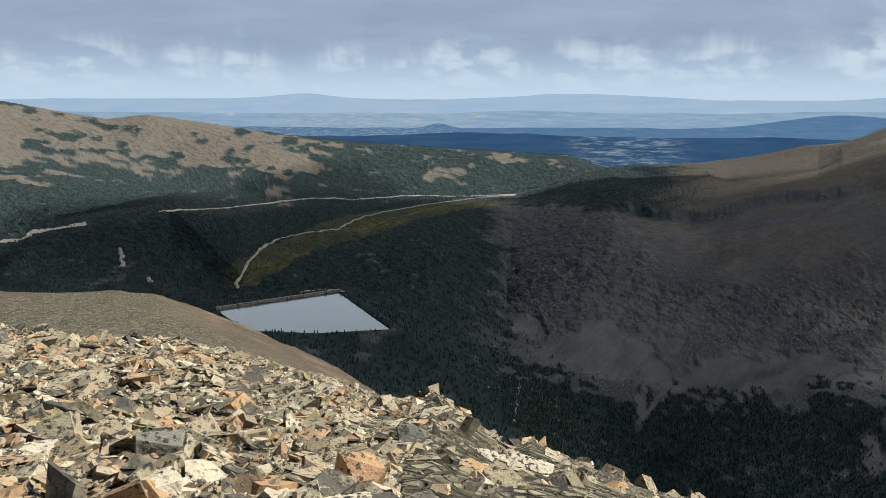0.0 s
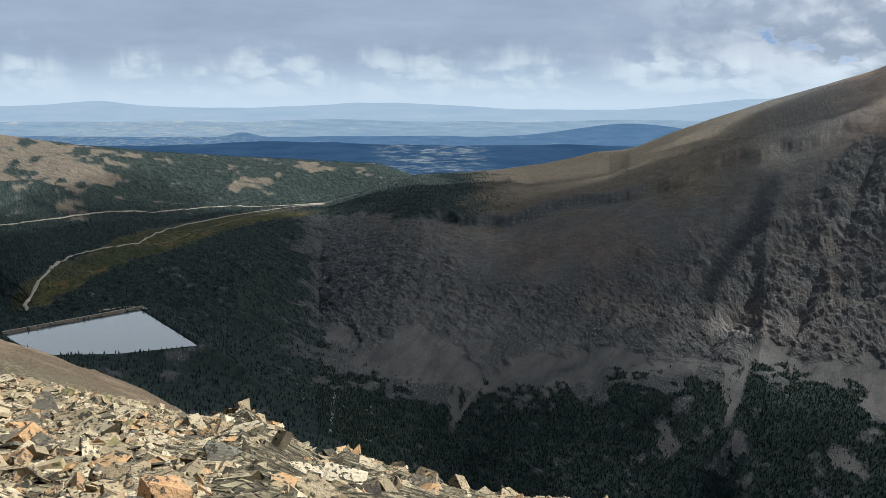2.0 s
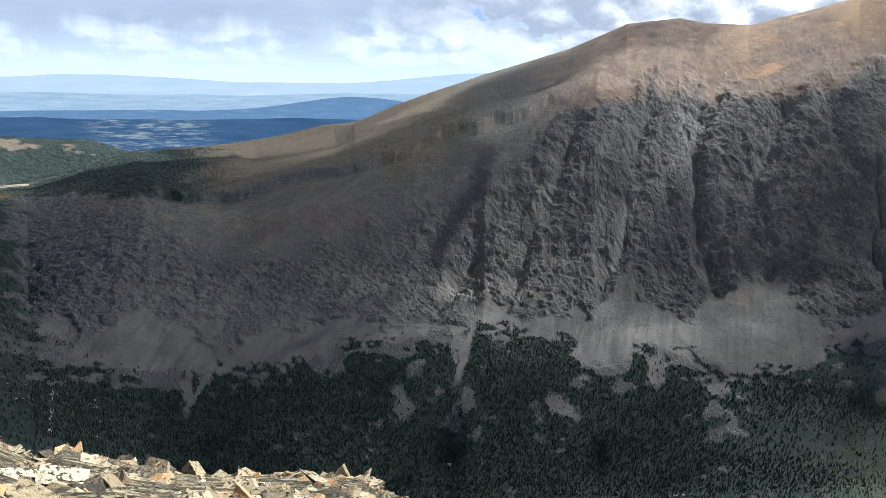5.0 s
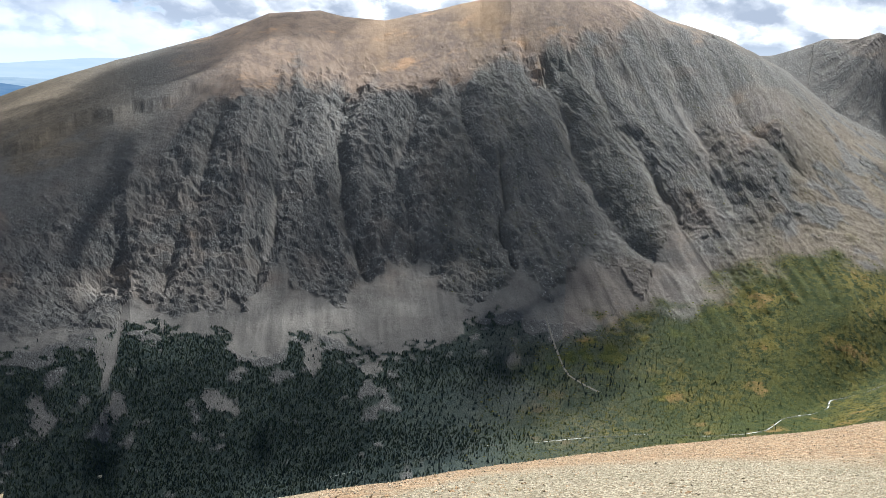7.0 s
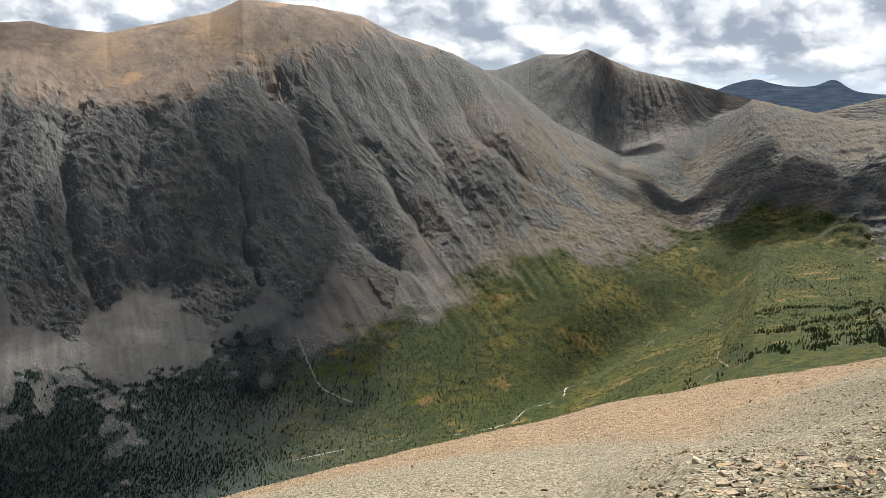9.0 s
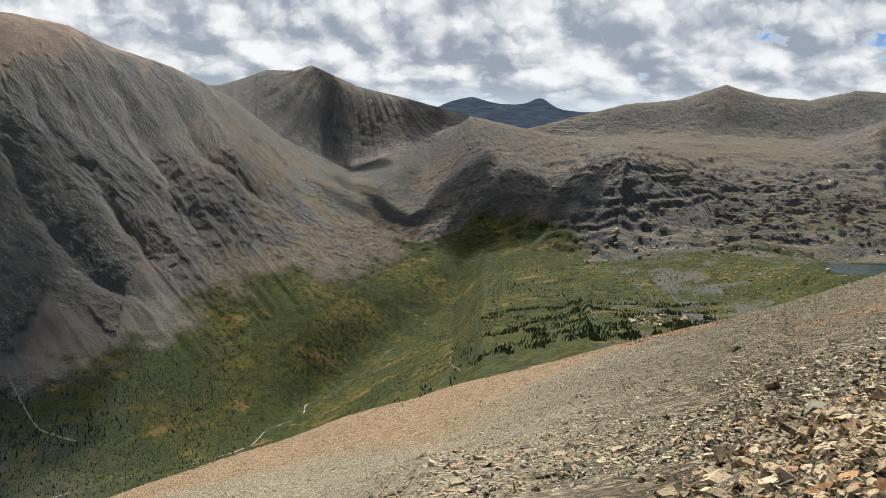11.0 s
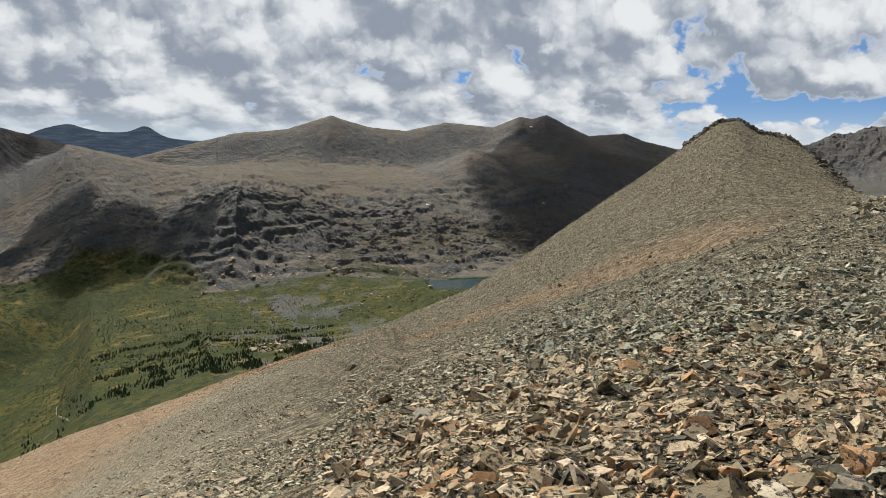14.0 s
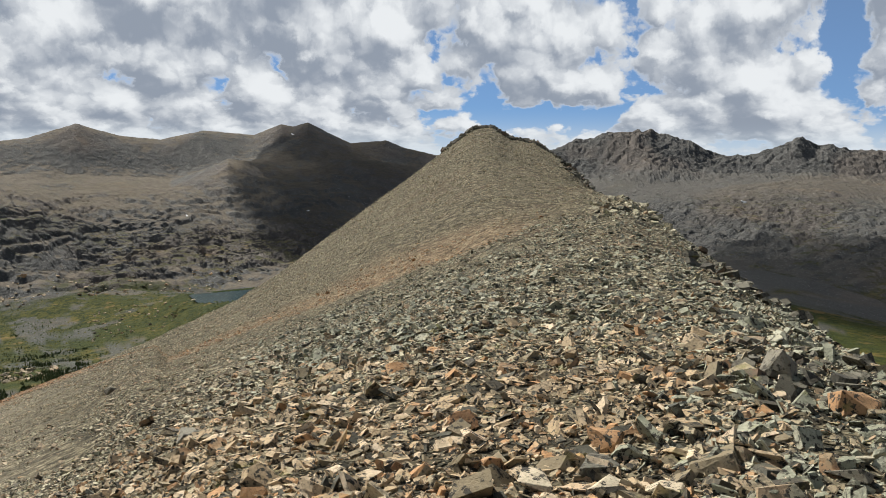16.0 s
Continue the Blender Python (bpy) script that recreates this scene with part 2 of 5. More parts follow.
CREST += CREST_WEST
RANGE += RANGE_WEST
UNDER = [(-45, 0.01, -1.65), (165, 0.01, -1.65)]
END = [(-45, 4950, -420), (30, 4950, -420), (60, 4950, -250), (85, 4950, -150), (165, 4950, -200)]
LINES = [UNDER, GROUND_NEAR, GROUND_FRONT, MOUND_EDGE, SLOPE_EDGE, BROW, HIDDEN_SLOPE, VALLEY, FOOT, BENCH, SHOULDER, CREST, BACK, RANGE, END]


def lattice(ix, iy, seed):
    h = (ix.astype(np.int64) * 374761393 + iy.astype(np.int64) * 668265263 + seed * 974711) & 0xFFFFFFFF
    h = ((h ^ (h >> 13)) * 1274126177) & 0xFFFFFFFF
    return ((h ^ (h >> 16)) & 0xFFFF) / 65535.0


def value_noise(x, y, seed=0):
    ix, iy = np.floor(x), np.floor(y)
    fx, fy = x - ix, y - iy
    fx, fy = fx * fx * (3 - 2 * fx), fy * fy * (3 - 2 * fy)
    a, b = lattice(ix, iy, seed), lattice(ix + 1, iy, seed)
    c, d = lattice(ix, iy + 1, seed), lattice(ix + 1, iy + 1, seed)
    return a + (b - a) * fx + (c - a) * fy + (a - b - c + d) * fx * fy


def fbm(x, y, octaves=5, seed=0, ridged=False, gain=0.5):
    total, amp, norm = 0.0, 1.0, 0.0
    for k in range(octaves):
        v = value_noise(x * 2 ** k + 17.3 * k, y * 2 ** k - 9.1 * k, seed + k) * 2 - 1
        total, norm = total + amp * ((1 - 2 * np.abs(v)) if ridged else v), norm + amp
        amp *= gain
    return total / norm


def smooth(x, lo, hi):
    t = np.clip((x - lo) / (hi - lo), 0, 1)
    return t * t * (3 - 2 * t)


def lines_at(b):
    """Distance and height of every line at the bearings b, the back of the circle closed."""
    rs, zs = [], []
    for line in LINES:
        t = sorted(line)
        lb = np.array([q[0] for q in t] + [t[0][0] + 360.0])
        lr = np.log([q[1] for q in t] + [t[0][1]])
        lz = np.array([q[2] for q in t] + [t[0][2]]) / np.exp(lr)
        bb = (b - lb[0]) % 360.0 + lb[0]
        r = np.exp(np.interp(bb, lb, lr))
        rs.append(r)
        zs.append(np.interp(bb, lb, lz) * r)
    rs = np.maximum.accumulate(np.array(rs) * np.linspace(1, 1.001, len(rs))[:, None], axis=0)
    return rs, np.array(zs)


AMP_FAR = [0, 0, 0, 0, 0, 0, 4, 3, 5, 8, 8, 4, 14, 5, 0]
AMP_MID = [0, 0, 0, 0, 0.3, 0.6, 3, 1.2, 2, 9, 6, 1.5, 4, 2, 0]
AMP_FINE = [0, 0, 0, 0, 0, 0, 1, 0.6, 0.8, 6, 4.0, 1.2, 2.5, 1.8, 0]
AMP_NEAR = [0.02, 0.04, 0.06, 0.07, 0.18, 0.3, 0, 0, 0, 0, 0, 0, 0, 0, 0]
LAKE_Z, TARN_Z = -425.0, -268.0
LAKE = [(-14.5, 1839), (-6.8, 1969), (-5.3, 1801), (-3.5, 1635), (-8.3, 1620), (-12.5, 1643)]
TARN = [(108.6, 2060), (113.2, 2150), (114.5, 2000), (111.0, 1900), (109.2, 1920)]


def plan(b, r):
    return np.sin(np.radians(b)) * r, np.cos(np.radians(b)) * r


def inside(poly, x, y):
    """How far the places lie within a convex outline, in metres (negative: outside)."""
    pts = [plan(*q) for q in poly]
    cx, cy = sum(p[0] for p in pts) / len(pts), sum(p[1] for p in pts) / len(pts)
    best = np.full(np.shape(x), 1e9)
    for (x0, y0), (x1, y1) in zip(pts, pts[1:] + pts[:1]):
        nx, ny = y0 - y1, x1 - x0
        k = math.hypot(nx, ny) * (1 if (cx - x0) * nx + (cy - y0) * ny > 0 else -1)
        best = np.minimum(best, ((x - x0) * nx + (y - y0) * ny) / k)
    return best


TABLE_B, TABLE_K = np.arange(-60, 200.01, 0.5), np.arange(0, 14.01, 0.1)


def angle_table():
    """How far above the eye the plain lines of the land stand, in degrees, by bearing and line."""
    rs, zs = lines_at(TABLE_B)
    lines = np.degrees(np.arctan2(zs, rs))
    return np.array([np.interp(TABLE_K, np.arange(len(rs)), lines[:, i]) for i in range(len(TABLE_B))])


ANGLES = angle_table()


def stand(b, k):
    p, q = np.clip((b + 60) / 0.5, 0, len(TABLE_B) - 1.01), np.clip(k / 0.1, 0, len(TABLE_K) - 1.01)
    i, j = p.astype(int), q.astype(int)
    p, q = p - i, q - j
    return (ANGLES[i, j] * (1 - q) + ANGLES[i, j + 1] * q) * (1 - p) + (ANGLES[i + 1, j] * (1 - q) + ANGLES[i + 1, j + 1] * q) * p


def fall(b, k):
    """A bearing that stays the same down a fall line of the big mountain; k counts the lines of the land."""
    b, k = np.asarray(b, float), np.asarray(k, float)
    down = np.clip(5.0 - stand(b, k), 0, 24)
    u = 45 + (b - 45) / (1 + np.where(b > 45, 0.073, 0.043) * down)
    return np.maximum(u, np.where(b > 45, b - 0.8 * down, u))


def furrows(w, spacing, seed):
    """Distance to the nearest of many uneven furrows, 0 in the furrow to 1 on the rib between two."""
    i = np.floor(w / spacing)
    near = np.full(np.shape(w), 9.0)
    for step in (-1, 0, 1):
        at = (i + step + 0.5 + 0.6 * (lattice(i + step, i * 0, seed) - 0.5)) * spacing
        near = np.minimum(near, np.abs(w - at) / spacing)
    return np.clip(near / 0.5, 0, 1)


def gully(b, k):
    """Ribs (up to 1) and gullies (down to -1) that run down the faces, and the two sets of furrows."""
    u = fall(b, k)
    sway = 1 - 0.65 * smooth(b, 47, 55)
    w = u + 0.3 * sway * fbm(b / 1.6, k * 2.5, 4, 57)
    one, two = furrows(w, 2.3, 61), furrows(w + 0.28 * sway * fbm(b / 0.7, k * 5, 3, 59), 0.74, 67)
    return 1.1 * (one - 0.5) * (0.5 + lattice(np.floor(w / 2.3), w * 0, 5)) + 0.9 * (two - 0.5) * (0.4 + 0.6 * one), one, two, lattice(np.floor(w / 2.3), w * 0, 15), lattice(np.floor(w / 0.74), w * 0, 16)


# the big mountain by bearing and height above the eye (degrees): where its crags begin and end, where its scree ends
CRAG_TOP = [(3, -11.5), (8.0, -11.0), (10.4, -9.9), (14.6, -11.0), (19.5, -11.5), (24, -10.2), (27.8, -9.0), (31.4, -7.4), (34.8, -5.4), (36.6, -3.2), (38.2, -1.7), (40.6, -0.6),
            (43.7, -1.0), (46.5, -0.8), (48.7, -0.8), (51.1, 0.1), (54.3, 0.9), (55.9, 1.3), (57.8, 1.7), (60.5, 2.3), (62.5, 2.9), (65.8, 3.4), (69.2, 2.6), (72.5, 0.6), (75.8, -2.0), (80, -5)]
CRAG_FOOT = [(3.3, -14.2), (4.0, -13.1), (5.7, -13.0), (7.1, -15.5), (10.0, -14.0), (13.2, -15.2), (15.3, -17.0), (18.3, -15.7), (21.8, -15.3), (23.9, -14.2), (25.7, -15.7), (28.7, -15.4),
             (31.2, -15.7), (32.6, -13.4), (34.6, -14.7), (37.8, -14.4), (38.5, -13.8), (39.2, -14.5), (40.1, -13.1), (41.7, -11.3), (42.4, -13.6), (45.3, -14.6), (46.8, -12.6)]
CRAG_FOOT_WEST = [(47.7, -12.9), (48.9, -11.8), (50.4, -11.7), (51.5, -12.4), (53.8, -14.1), (55.7, -13.3), (57.0, -11.8), (58.8, -13.5), (60.0, -12.4), (61.3, -10.1), (63.2, -11.1),
                  (65.1, -13.4), (65.6, -10.2), (66.9, -8.0), (69.0, -10.6), (70.5, -12.2), (72.9, -12.9), (73.0, -8.5), (73.7, -7.4), (74.7, -8.7), (78.8, -9.9)]
SCREE_FOOT = [(3, -16.0), (8, -17.2), (12, -18.0), (18, -18.5), (24.9, -16.8), (27.4, -16.6), (29.9, -15.9), (31.9, -15.4), (33.9, -16.2), (37.4, -16.4), (38.8, -17.8), (41.3, -18.0), (42.4, -16.5),
              (44.6, -16.5), (47.2, -18.1), (48.7, -17.9), (50.6, -17.3), (52.8, -16.7), (54.6, -15.2), (56.5, -14.7), (58.7, -15.3), (61.7, -15.4), (64.9, -15.2), (66.5, -13.3)]
SCREE_FOOT_WEST = [(68.4, -14.8), (70.7, -14.2), (73.1, -14.6), (73.8, -11.8), (76.0, -11.9), (78.2, -12.2), (80, -9.9)]
# the deep gullies: depth (metres), width (degrees), and their line from the top down
GULLIES = [(48, 1.2, [(57.6, 1.9), (58.8, -1.4), (61.2, -6.4), (63.7, -9.2), (66.7, -11.1)]), (26, 0.35, [(55.3, -5.0), (55.7, -9.0), (57.2, -11.8)]),
           (34, 0.7, [(62.8, -2.5), (65.4, -6.0), (67.3, -8.6)]), (30, 0.7, [(42.6, -1.6), (41.6, -6.9), (41.0, -10.4), (40.0, -13.3)]),
           (30, 0.8, [(50.3, -1.6), (48.6, -6.4), (49.8, -9.9), (50.4, -12.1)]), (34, 0.7, [(45.5, -0.9), (45.2, -5.7), (46.0, -10.0), (46.8, -12.7)]),
           (24, 0.6, [(52.2, 0.2), (53.8, -5.1), (55.3, -6.5)]), (30, 0.8, [(64.6, 1.4), (67.7, -3.1), (69.7, -7.1)]), (30, 0.8, [(68.4, 0.4), (71.7, -3.5), (74.1, -5.4)]),
           (24, 0.6, [(60.6, 1.2), (62.6, -2.6)]), (22, 0.6, [(38.0, -2.4), (36.4, -8.0), (34.2, -13.0)]), (20, 0.7, [(34.0, -6.5), (31.8, -10.5), (29.4, -14.6)])]
# pale runs of scree
SCARS = [(0.42, [(25.6, -4.6), (22.7, -7.8), (19.2, -11.2)]), (0.30, [(42.7, -4.5), (41.5, -8.0), (40.2, -12.5)]), (0.22, [(50.0, -2.8), (48.7, -5.8)]), (0.16, [(40.0, -7.0), (38.6, -11.5)]),
         (0.2, [(46.2, -2.0), (47.2, -7.2)]), (0.3, [(12.0, -12.6), (9.6, -16.5)]), (0.3, [(31.8, -15.0), (30.6, -19.2)]), (0.25, [(15.0, -17.5), (12.8, -20.0)]), (0.2, [(67.6, -2.8), (70.0, -7.5)]),
         (0.25, [(65.0, 0.6), (68.0, -3.6)]), (0.3, [(70.6, -0.4), (74.6, -5.6)])]
PATCHES = [(30.8, -17.0, 0.7, 1.6), (31.2, -20.3, 0.8, 0.9), (26.9, -20.3, 1.1, 1.0), (37.7, -20.4, 1.2, 0.7), (22.0, -16.8, 0.8, 1.1), (26.8, -19.9, 0.9, 0.8), (5.4, -14.4, 1.1, 0.8),
           (8.0, -16.4, 1.2, 0.5), (13.1, -18.6, 0.6, 0.9), (43.6, -17.5, 0.7, 1.2), (57.0, -17.6, 0.5, 0.5), (47.6, -18.4, 0.7, 0.5)]
CRAG_FOOT += CRAG_FOOT_WEST
SCREE_FOOT += SCREE_FOOT_WEST


def level(line, b):
    return np.interp(b, [q[0] for q in line], [q[1] for q in line])


def along(line, b, e):
    """How far, in degrees of bearing, a place lies from a line down the face, and 1 between the line's ends."""
    es, bs = [q[1] for q in line][::-1], [q[0] for q in line][::-1]
    return b - np.interp(e, es, bs), smooth(e, es[0] - 0.9, es[0] + 0.5) * (1 - smooth(e, es[-1] - 0.9, es[-1] + 0.5))


def carved(b, e):
    """Depth of the deep gullies, in metres."""
    depth = np.zeros(np.shape(b))
    bend = b + 0.7 * fbm(b / 1.6, e / 1.6, 4, 211)
    for deep, wide, line in GULLIES:
        d, on = along(line, bend, e)
        depth = np.maximum(depth, deep * on * np.exp(-np.abs(d / wide) ** 1.3))
    return depth


def scars(b, e):
    pale = np.zeros(np.shape(b))
    bend = b + 0.2 * fbm(b / 1.2, e / 1.2, 4, 213)
    for wide, line in SCARS:
        d, on = along(line, bend, e)
        pale = np.maximum(pale, on * (1 - smooth(np.abs(d) / wide + 0.5 * fbm(b / 0.3, e / 0.8, 3, 215), 0.6, 1.1)))
    return pale


def bare_patches(b, e):
    """Openings of bare scree among the trees at the mountain's foot."""
    bare = np.zeros(np.shape(b))
    wob = 1.0 * fbm(b / 0.55 + e * 0.4, e / 0.9, 5, 217, False, 0.65)
    for pb, pe, rb, re in PATCHES:
        bare = np.maximum(bare, 1 - smooth(np.hypot((b - pb) / rb, (e - pe) / re) + wob, 0.75, 1.05))
    return bare


def crags(b, e, x, y):
    """1 where the big mountain is bare rock, 0 above and below it."""
    n2, n3 = fbm(x / 70, y / 70, 4, 111), fbm(x / 24, y / 24, 3, 113)
    top, foot = level(CRAG_TOP, b), level(CRAG_FOOT, b)
    return smooth(top - e + 1.3 * n2 + 0.8 * n3 + np.interp(b, [28, 38], [0.2, 1.8]) * fbm(b / 1.1 - e * 0.03 + 0.4 * n3, e / 5.0 + 0.3 * n2, 4, 233), -0.5, 0.9) * smooth(e - foot + 0.75 * n2 + 0.65 * n3, -0.22, 0.22) * smooth(b + 3.5 * n2 + 2 * n3, 2, 5) * (1 - smooth(b, 76, 81))


def fans(b, k, x, y):
    """Cones of scree below the gullies, 0 to 1."""
    e = stand(b, k)
    n2, n3 = fbm(x / 70, y / 70, 4, 111), fbm(x / 24, y / 24, 3, 113)
    foot, end = level(CRAG_FOOT, b), level(SCREE_FOOT, b)
    return (1 - smooth(e - foot + 0.75 * n2 + 0.65 * n3, -0.22, 0.22)) * smooth(e - end + 0.8 * n2 + 0.7 * n3, -0.15, 0.15) * smooth(b + 2 * n2 + 2 * n3, 3, 5) * (1 - smooth(b, 77, 80)) * (k > 7) * (k < 10.5)


def buttresses(b, k, e):
    """Ribs and clefts of the bare faces, in metres, about zero."""
    u = fall(b, k)
    w = u + 0.5 * fbm(b / 1.7, e / 1.4, 4, 57)
    big = fbm(w / 2.1, e / 9.0, 3, 221, True)
    mid = fbm(w / 0.85, e / 3.0 + 7.7, 4, 223, True, 0.55)
    shelf = fbm(b / 1.1 + e * 0.35, (e + 0.35 * b) / 0.75, 4, 225, True, 0.55)
    return 20 * big + 12 * mid + 5 * shelf


def peak_ribs(x, y):
    """Ribs that fan out from the peak at the head of the valley, and the way round it in degrees."""
    px, py = plan(79.5, 4750)
    turn = np.degrees(np.arctan2(x - px, y - py)) % 360.0
    turn = turn + 0.8 * fbm(x / 130, y / 130, 3, 181)
    return 0.6 * furrows(turn, 4.5, 183) + 0.4 * furrows(turn, 1.7, 185), turn


def land(b, r):
    """Height of the land, and the count of the line it lies at (7.5: half way from the valley to the foot)."""
    b, r = np.asarray(b, float), np.asarray(r, float)
    rs, zs = lines_at(b)
    n = len(rs)
    h = np.maximum(rs[1:] - rs[:-1], 1e-6)
    s = (zs[1:] - zs[:-1]) / h
    m = np.zeros_like(zs)
    m[0], m[-1] = s[0], s[-1]
    same = s[1:] * s[:-1] > 0
    w1, w2 = 2 * h[1:] + h[:-1], h[1:] + 2 * h[:-1]
    with np.errstate(divide="ignore", invalid="ignore"):
        m[1:-1] = np.where(same, (w1 + w2) / (w1 / s[:-1] + w2 / s[1:]), 0.0)
    i = np.clip((rs <= r).sum(axis=0) - 1, 0, n - 2)
    take = lambda a: np.take_along_axis(a, i[None], 0)[0]
    up1 = lambda a: np.take_along_axis(a, i[None] + 1, 0)[0]
    hh = take(h)
    t = np.clip((r - take(rs)) / hh, 0, 1)
    z = (take(zs) * (2 * t ** 3 - 3 * t ** 2 + 1) + take(m) * hh * (t ** 3 - 2 * t ** 2 + t)
         + up1(zs) * (3 * t ** 2 - 2 * t ** 3) + up1(m) * hh * (t ** 3 - t ** 2))
    k = i + t
    x, y = plan(b, r)
    idx = np.arange(n)
    z = z - 0.11 * np.interp(k, [1, 2, 3, 3.3], [0, 1, 1, 0]) * (1 - smooth(b, 38, 46)) * smooth((b + 180) % 360 - 180, -60, -50)
    z = z + np.interp(k, idx, AMP_FAR) * fbm(x / 420, y / 420, 6, 3, True)
    soft = 1 - 0.9 * fans(b, k, x, y)
    calm = 1 - 0.75 * smooth(b, 8, 16) * (1 - smooth(b, 74, 80)) * (k > 7.8) * (1 - crags(b, stand(b, k), x, y))
    calm = calm * (1 - 0.55 * smooth(b, 54, 60) * (1 - smooth(b, 76, 84)))
    wx, wy = x + 14 * fbm(x / 40, y / 40, 3, 23), y + 14 * fbm(x / 40, y / 40, 3, 24)
    block = lattice(np.floor(wx / 26), np.floor(wy / 20), 25) + 0.6 * lattice(np.floor(wx / 11), np.floor(wy / 9), 26) - 0.8
    z = z + soft * calm * np.interp(k, idx, AMP_MID) * (0.8 * fbm(x / 50, y / 50, 4, 21) + 0.55 * block)
    z = z + np.interp(k, idx, AMP_NEAR) * fbm(x / 3.0, y / 3.0, 4, 41)
    z = z + soft * calm * np.interp(k, idx, AMP_FINE) * fbm(x / 15, y / 15, 2, 31)
    e = stand(b, k)
    face = crags(b, e, x, y)
    calm_top = smooth(b, 8, 16) * (1 - smooth(b, 70, 76)) * (k > 9) * (k < 12)
    z = z + (face * 0.9 + 0.05 * calm_top * (1 - face)) * buttresses(b, k, e) * np.interp(b, [3, 12, 30, 40, 52, 60, 70, 78], [0.3, 0.36, 0.42, 0.8, 0.9, 0.52, 0.34, 0.25])
    z = z + 5 * fans(b, k, x, y) * fbm(fall(b, k) / 0.45, e / 6.0, 3, 237)
    z = z - carved(b, e) * (k > 8) * (k < 11) * (0.35 + 0.65 * face) * (1 - 0.45 * smooth(b, 59, 64))
    top = peak_ribs(x, y)
    z = z + 9 * np.clip(0.55 + 2 * fbm(x / 110, y / 110, 3, 193), 0, 1.3) * (top[0] - 0.4) * smooth(k, 11.7, 12.2) * (1 - smooth(k, 12.85, 13)) * smooth(b, 73, 76) * (1 - smooth(b, 92, 97))
    west = smooth(b, 83, 88) * np.interp(k, [7.7, 8.3, 9.3, 10.0, 11, 12.5, 13], [0, 1, 1, 0.45, 0.5, 0.3, 0])
    z = z + 9 * smooth(b, 127, 131) * smooth(k, 10.8, 11.5) * (k < 13.5) * fbm(x / 26, y / 26, 3, 99, True)
    z = z + west * (17 * fbm(x / 190, y / 190, 5, 91, True, 0.55) + 6 * fbm(x / 60, y / 60, 3, 95, True))
    scoured = smooth(b + 2 * fbm(x / 90, y / 90, 3, 243), 90, 94) * (1 - smooth(b, 116, 122)) * smooth(k, 7.8, 8.1) * (1 - smooth(k, 10.3, 10.9))
    step = z / 42 + 2.2 * fbm(x / 210, y / 210, 5, 241)
    part_up = step - np.floor(step)
    z = z + 0.34 * scoured * 42 * (smooth(part_up, 0.5, 0.92) - part_up)
    step = z / 13 + 2.4 * fbm(x / 75, y / 75, 4, 245)
    part_up = step - np.floor(step)
    z = z + 0.4 * scoured * 13 * (smooth(part_up, 0.5, 0.95) - part_up)
    ledge = smooth(k + 0.10 * fbm(b / 1.5, b * 0, 4, 87), 9.98, 10.08) - smooth(k, 9.4, 9.98)
    z = z + 22 * ledge * (k < 10.6) * smooth(b, 8, 12) * (1 - smooth(b, 33, 40)) * (1 - smooth(k, 10.1, 10.6))
    z = z + 26 * smooth(k, 11.8, 12.9) * (k < 13.6) * fbm(b / 1.5, k * 2.0, 5, 77, True, 0.6) * smooth(b, 127, 131)
    for poly, level in ((LAKE, LAKE_Z), (TARN, TARN_Z)):
        d = inside(poly, x, y)
        z = z + (np.minimum(z, level - 6) - z) * smooth(d, -6, 14)
        near = smooth(d, -90, -6) * (1 - smooth(d, -6, 10))
        z = z + (np.maximum(z, level + 1.5) - z) * near
    return z, k


def put_mesh(name, verts, faces, material, parent=None, flat=True):
    me = bpy.data.meshes.new(name)
    me.from_pydata(verts, [], faces)
    if not flat:
        me.polygons.foreach_set("use_smooth", np.ones(len(me.polygons), bool))
    if material:
        me.materials.append(material)
    ob = new(name, me)
    ob.parent = parent
    return ob


def fast_mesh(name, verts, faces, material, smooth_faces=False):
    """A mesh from arrays: verts (n, 3), faces (m, 3 or 4)."""
    verts, faces = np.asarray(verts, np.float32), np.asarray(faces, np.int32)
    me = bpy.data.meshes.new(name)
    me.vertices.add(len(verts))
    me.vertices.foreach_set("co", verts.ravel())
    me.loops.add(faces.size)
    me.loops.foreach_set("vertex_index", faces.ravel())
    me.polygons.add(len(faces))
    me.polygons.foreach_set("loop_start", np.arange(0, faces.size, faces.shape[1], dtype=np.int32))
    me.polygons.foreach_set("loop_total", np.full(len(faces), faces.shape[1], np.int32))
    me.polygons.foreach_set("use_smooth", np.full(len(faces), smooth_faces))
    me.update(calc_edges=True)
    if material:
        me.materials.append(material)
    return me


# ---- materials ----
def material(name):
    m = bpy.data.materials.new(name)
    m.use_nodes = True
    m.node_tree.nodes.clear()
    return m, Nodes(m.node_tree)


def finish(n, colour, rough=0.9, height=None, distance=0.1, strength=0.6, specular=0.2):
    inputs = {"Base Color": colour, "Roughness": rough, "Specular IOR Level": specular}
    if height is not None:
        inputs["Normal"] = n.make("ShaderNodeBump", {"Height": height, "Distance": distance, "Strength": strength}).outputs[0]
    shader = n.make("ShaderNodeBsdfPrincipled", inputs).outputs[0]
    n.make("ShaderNodeOutputMaterial", {"Surface": shader})


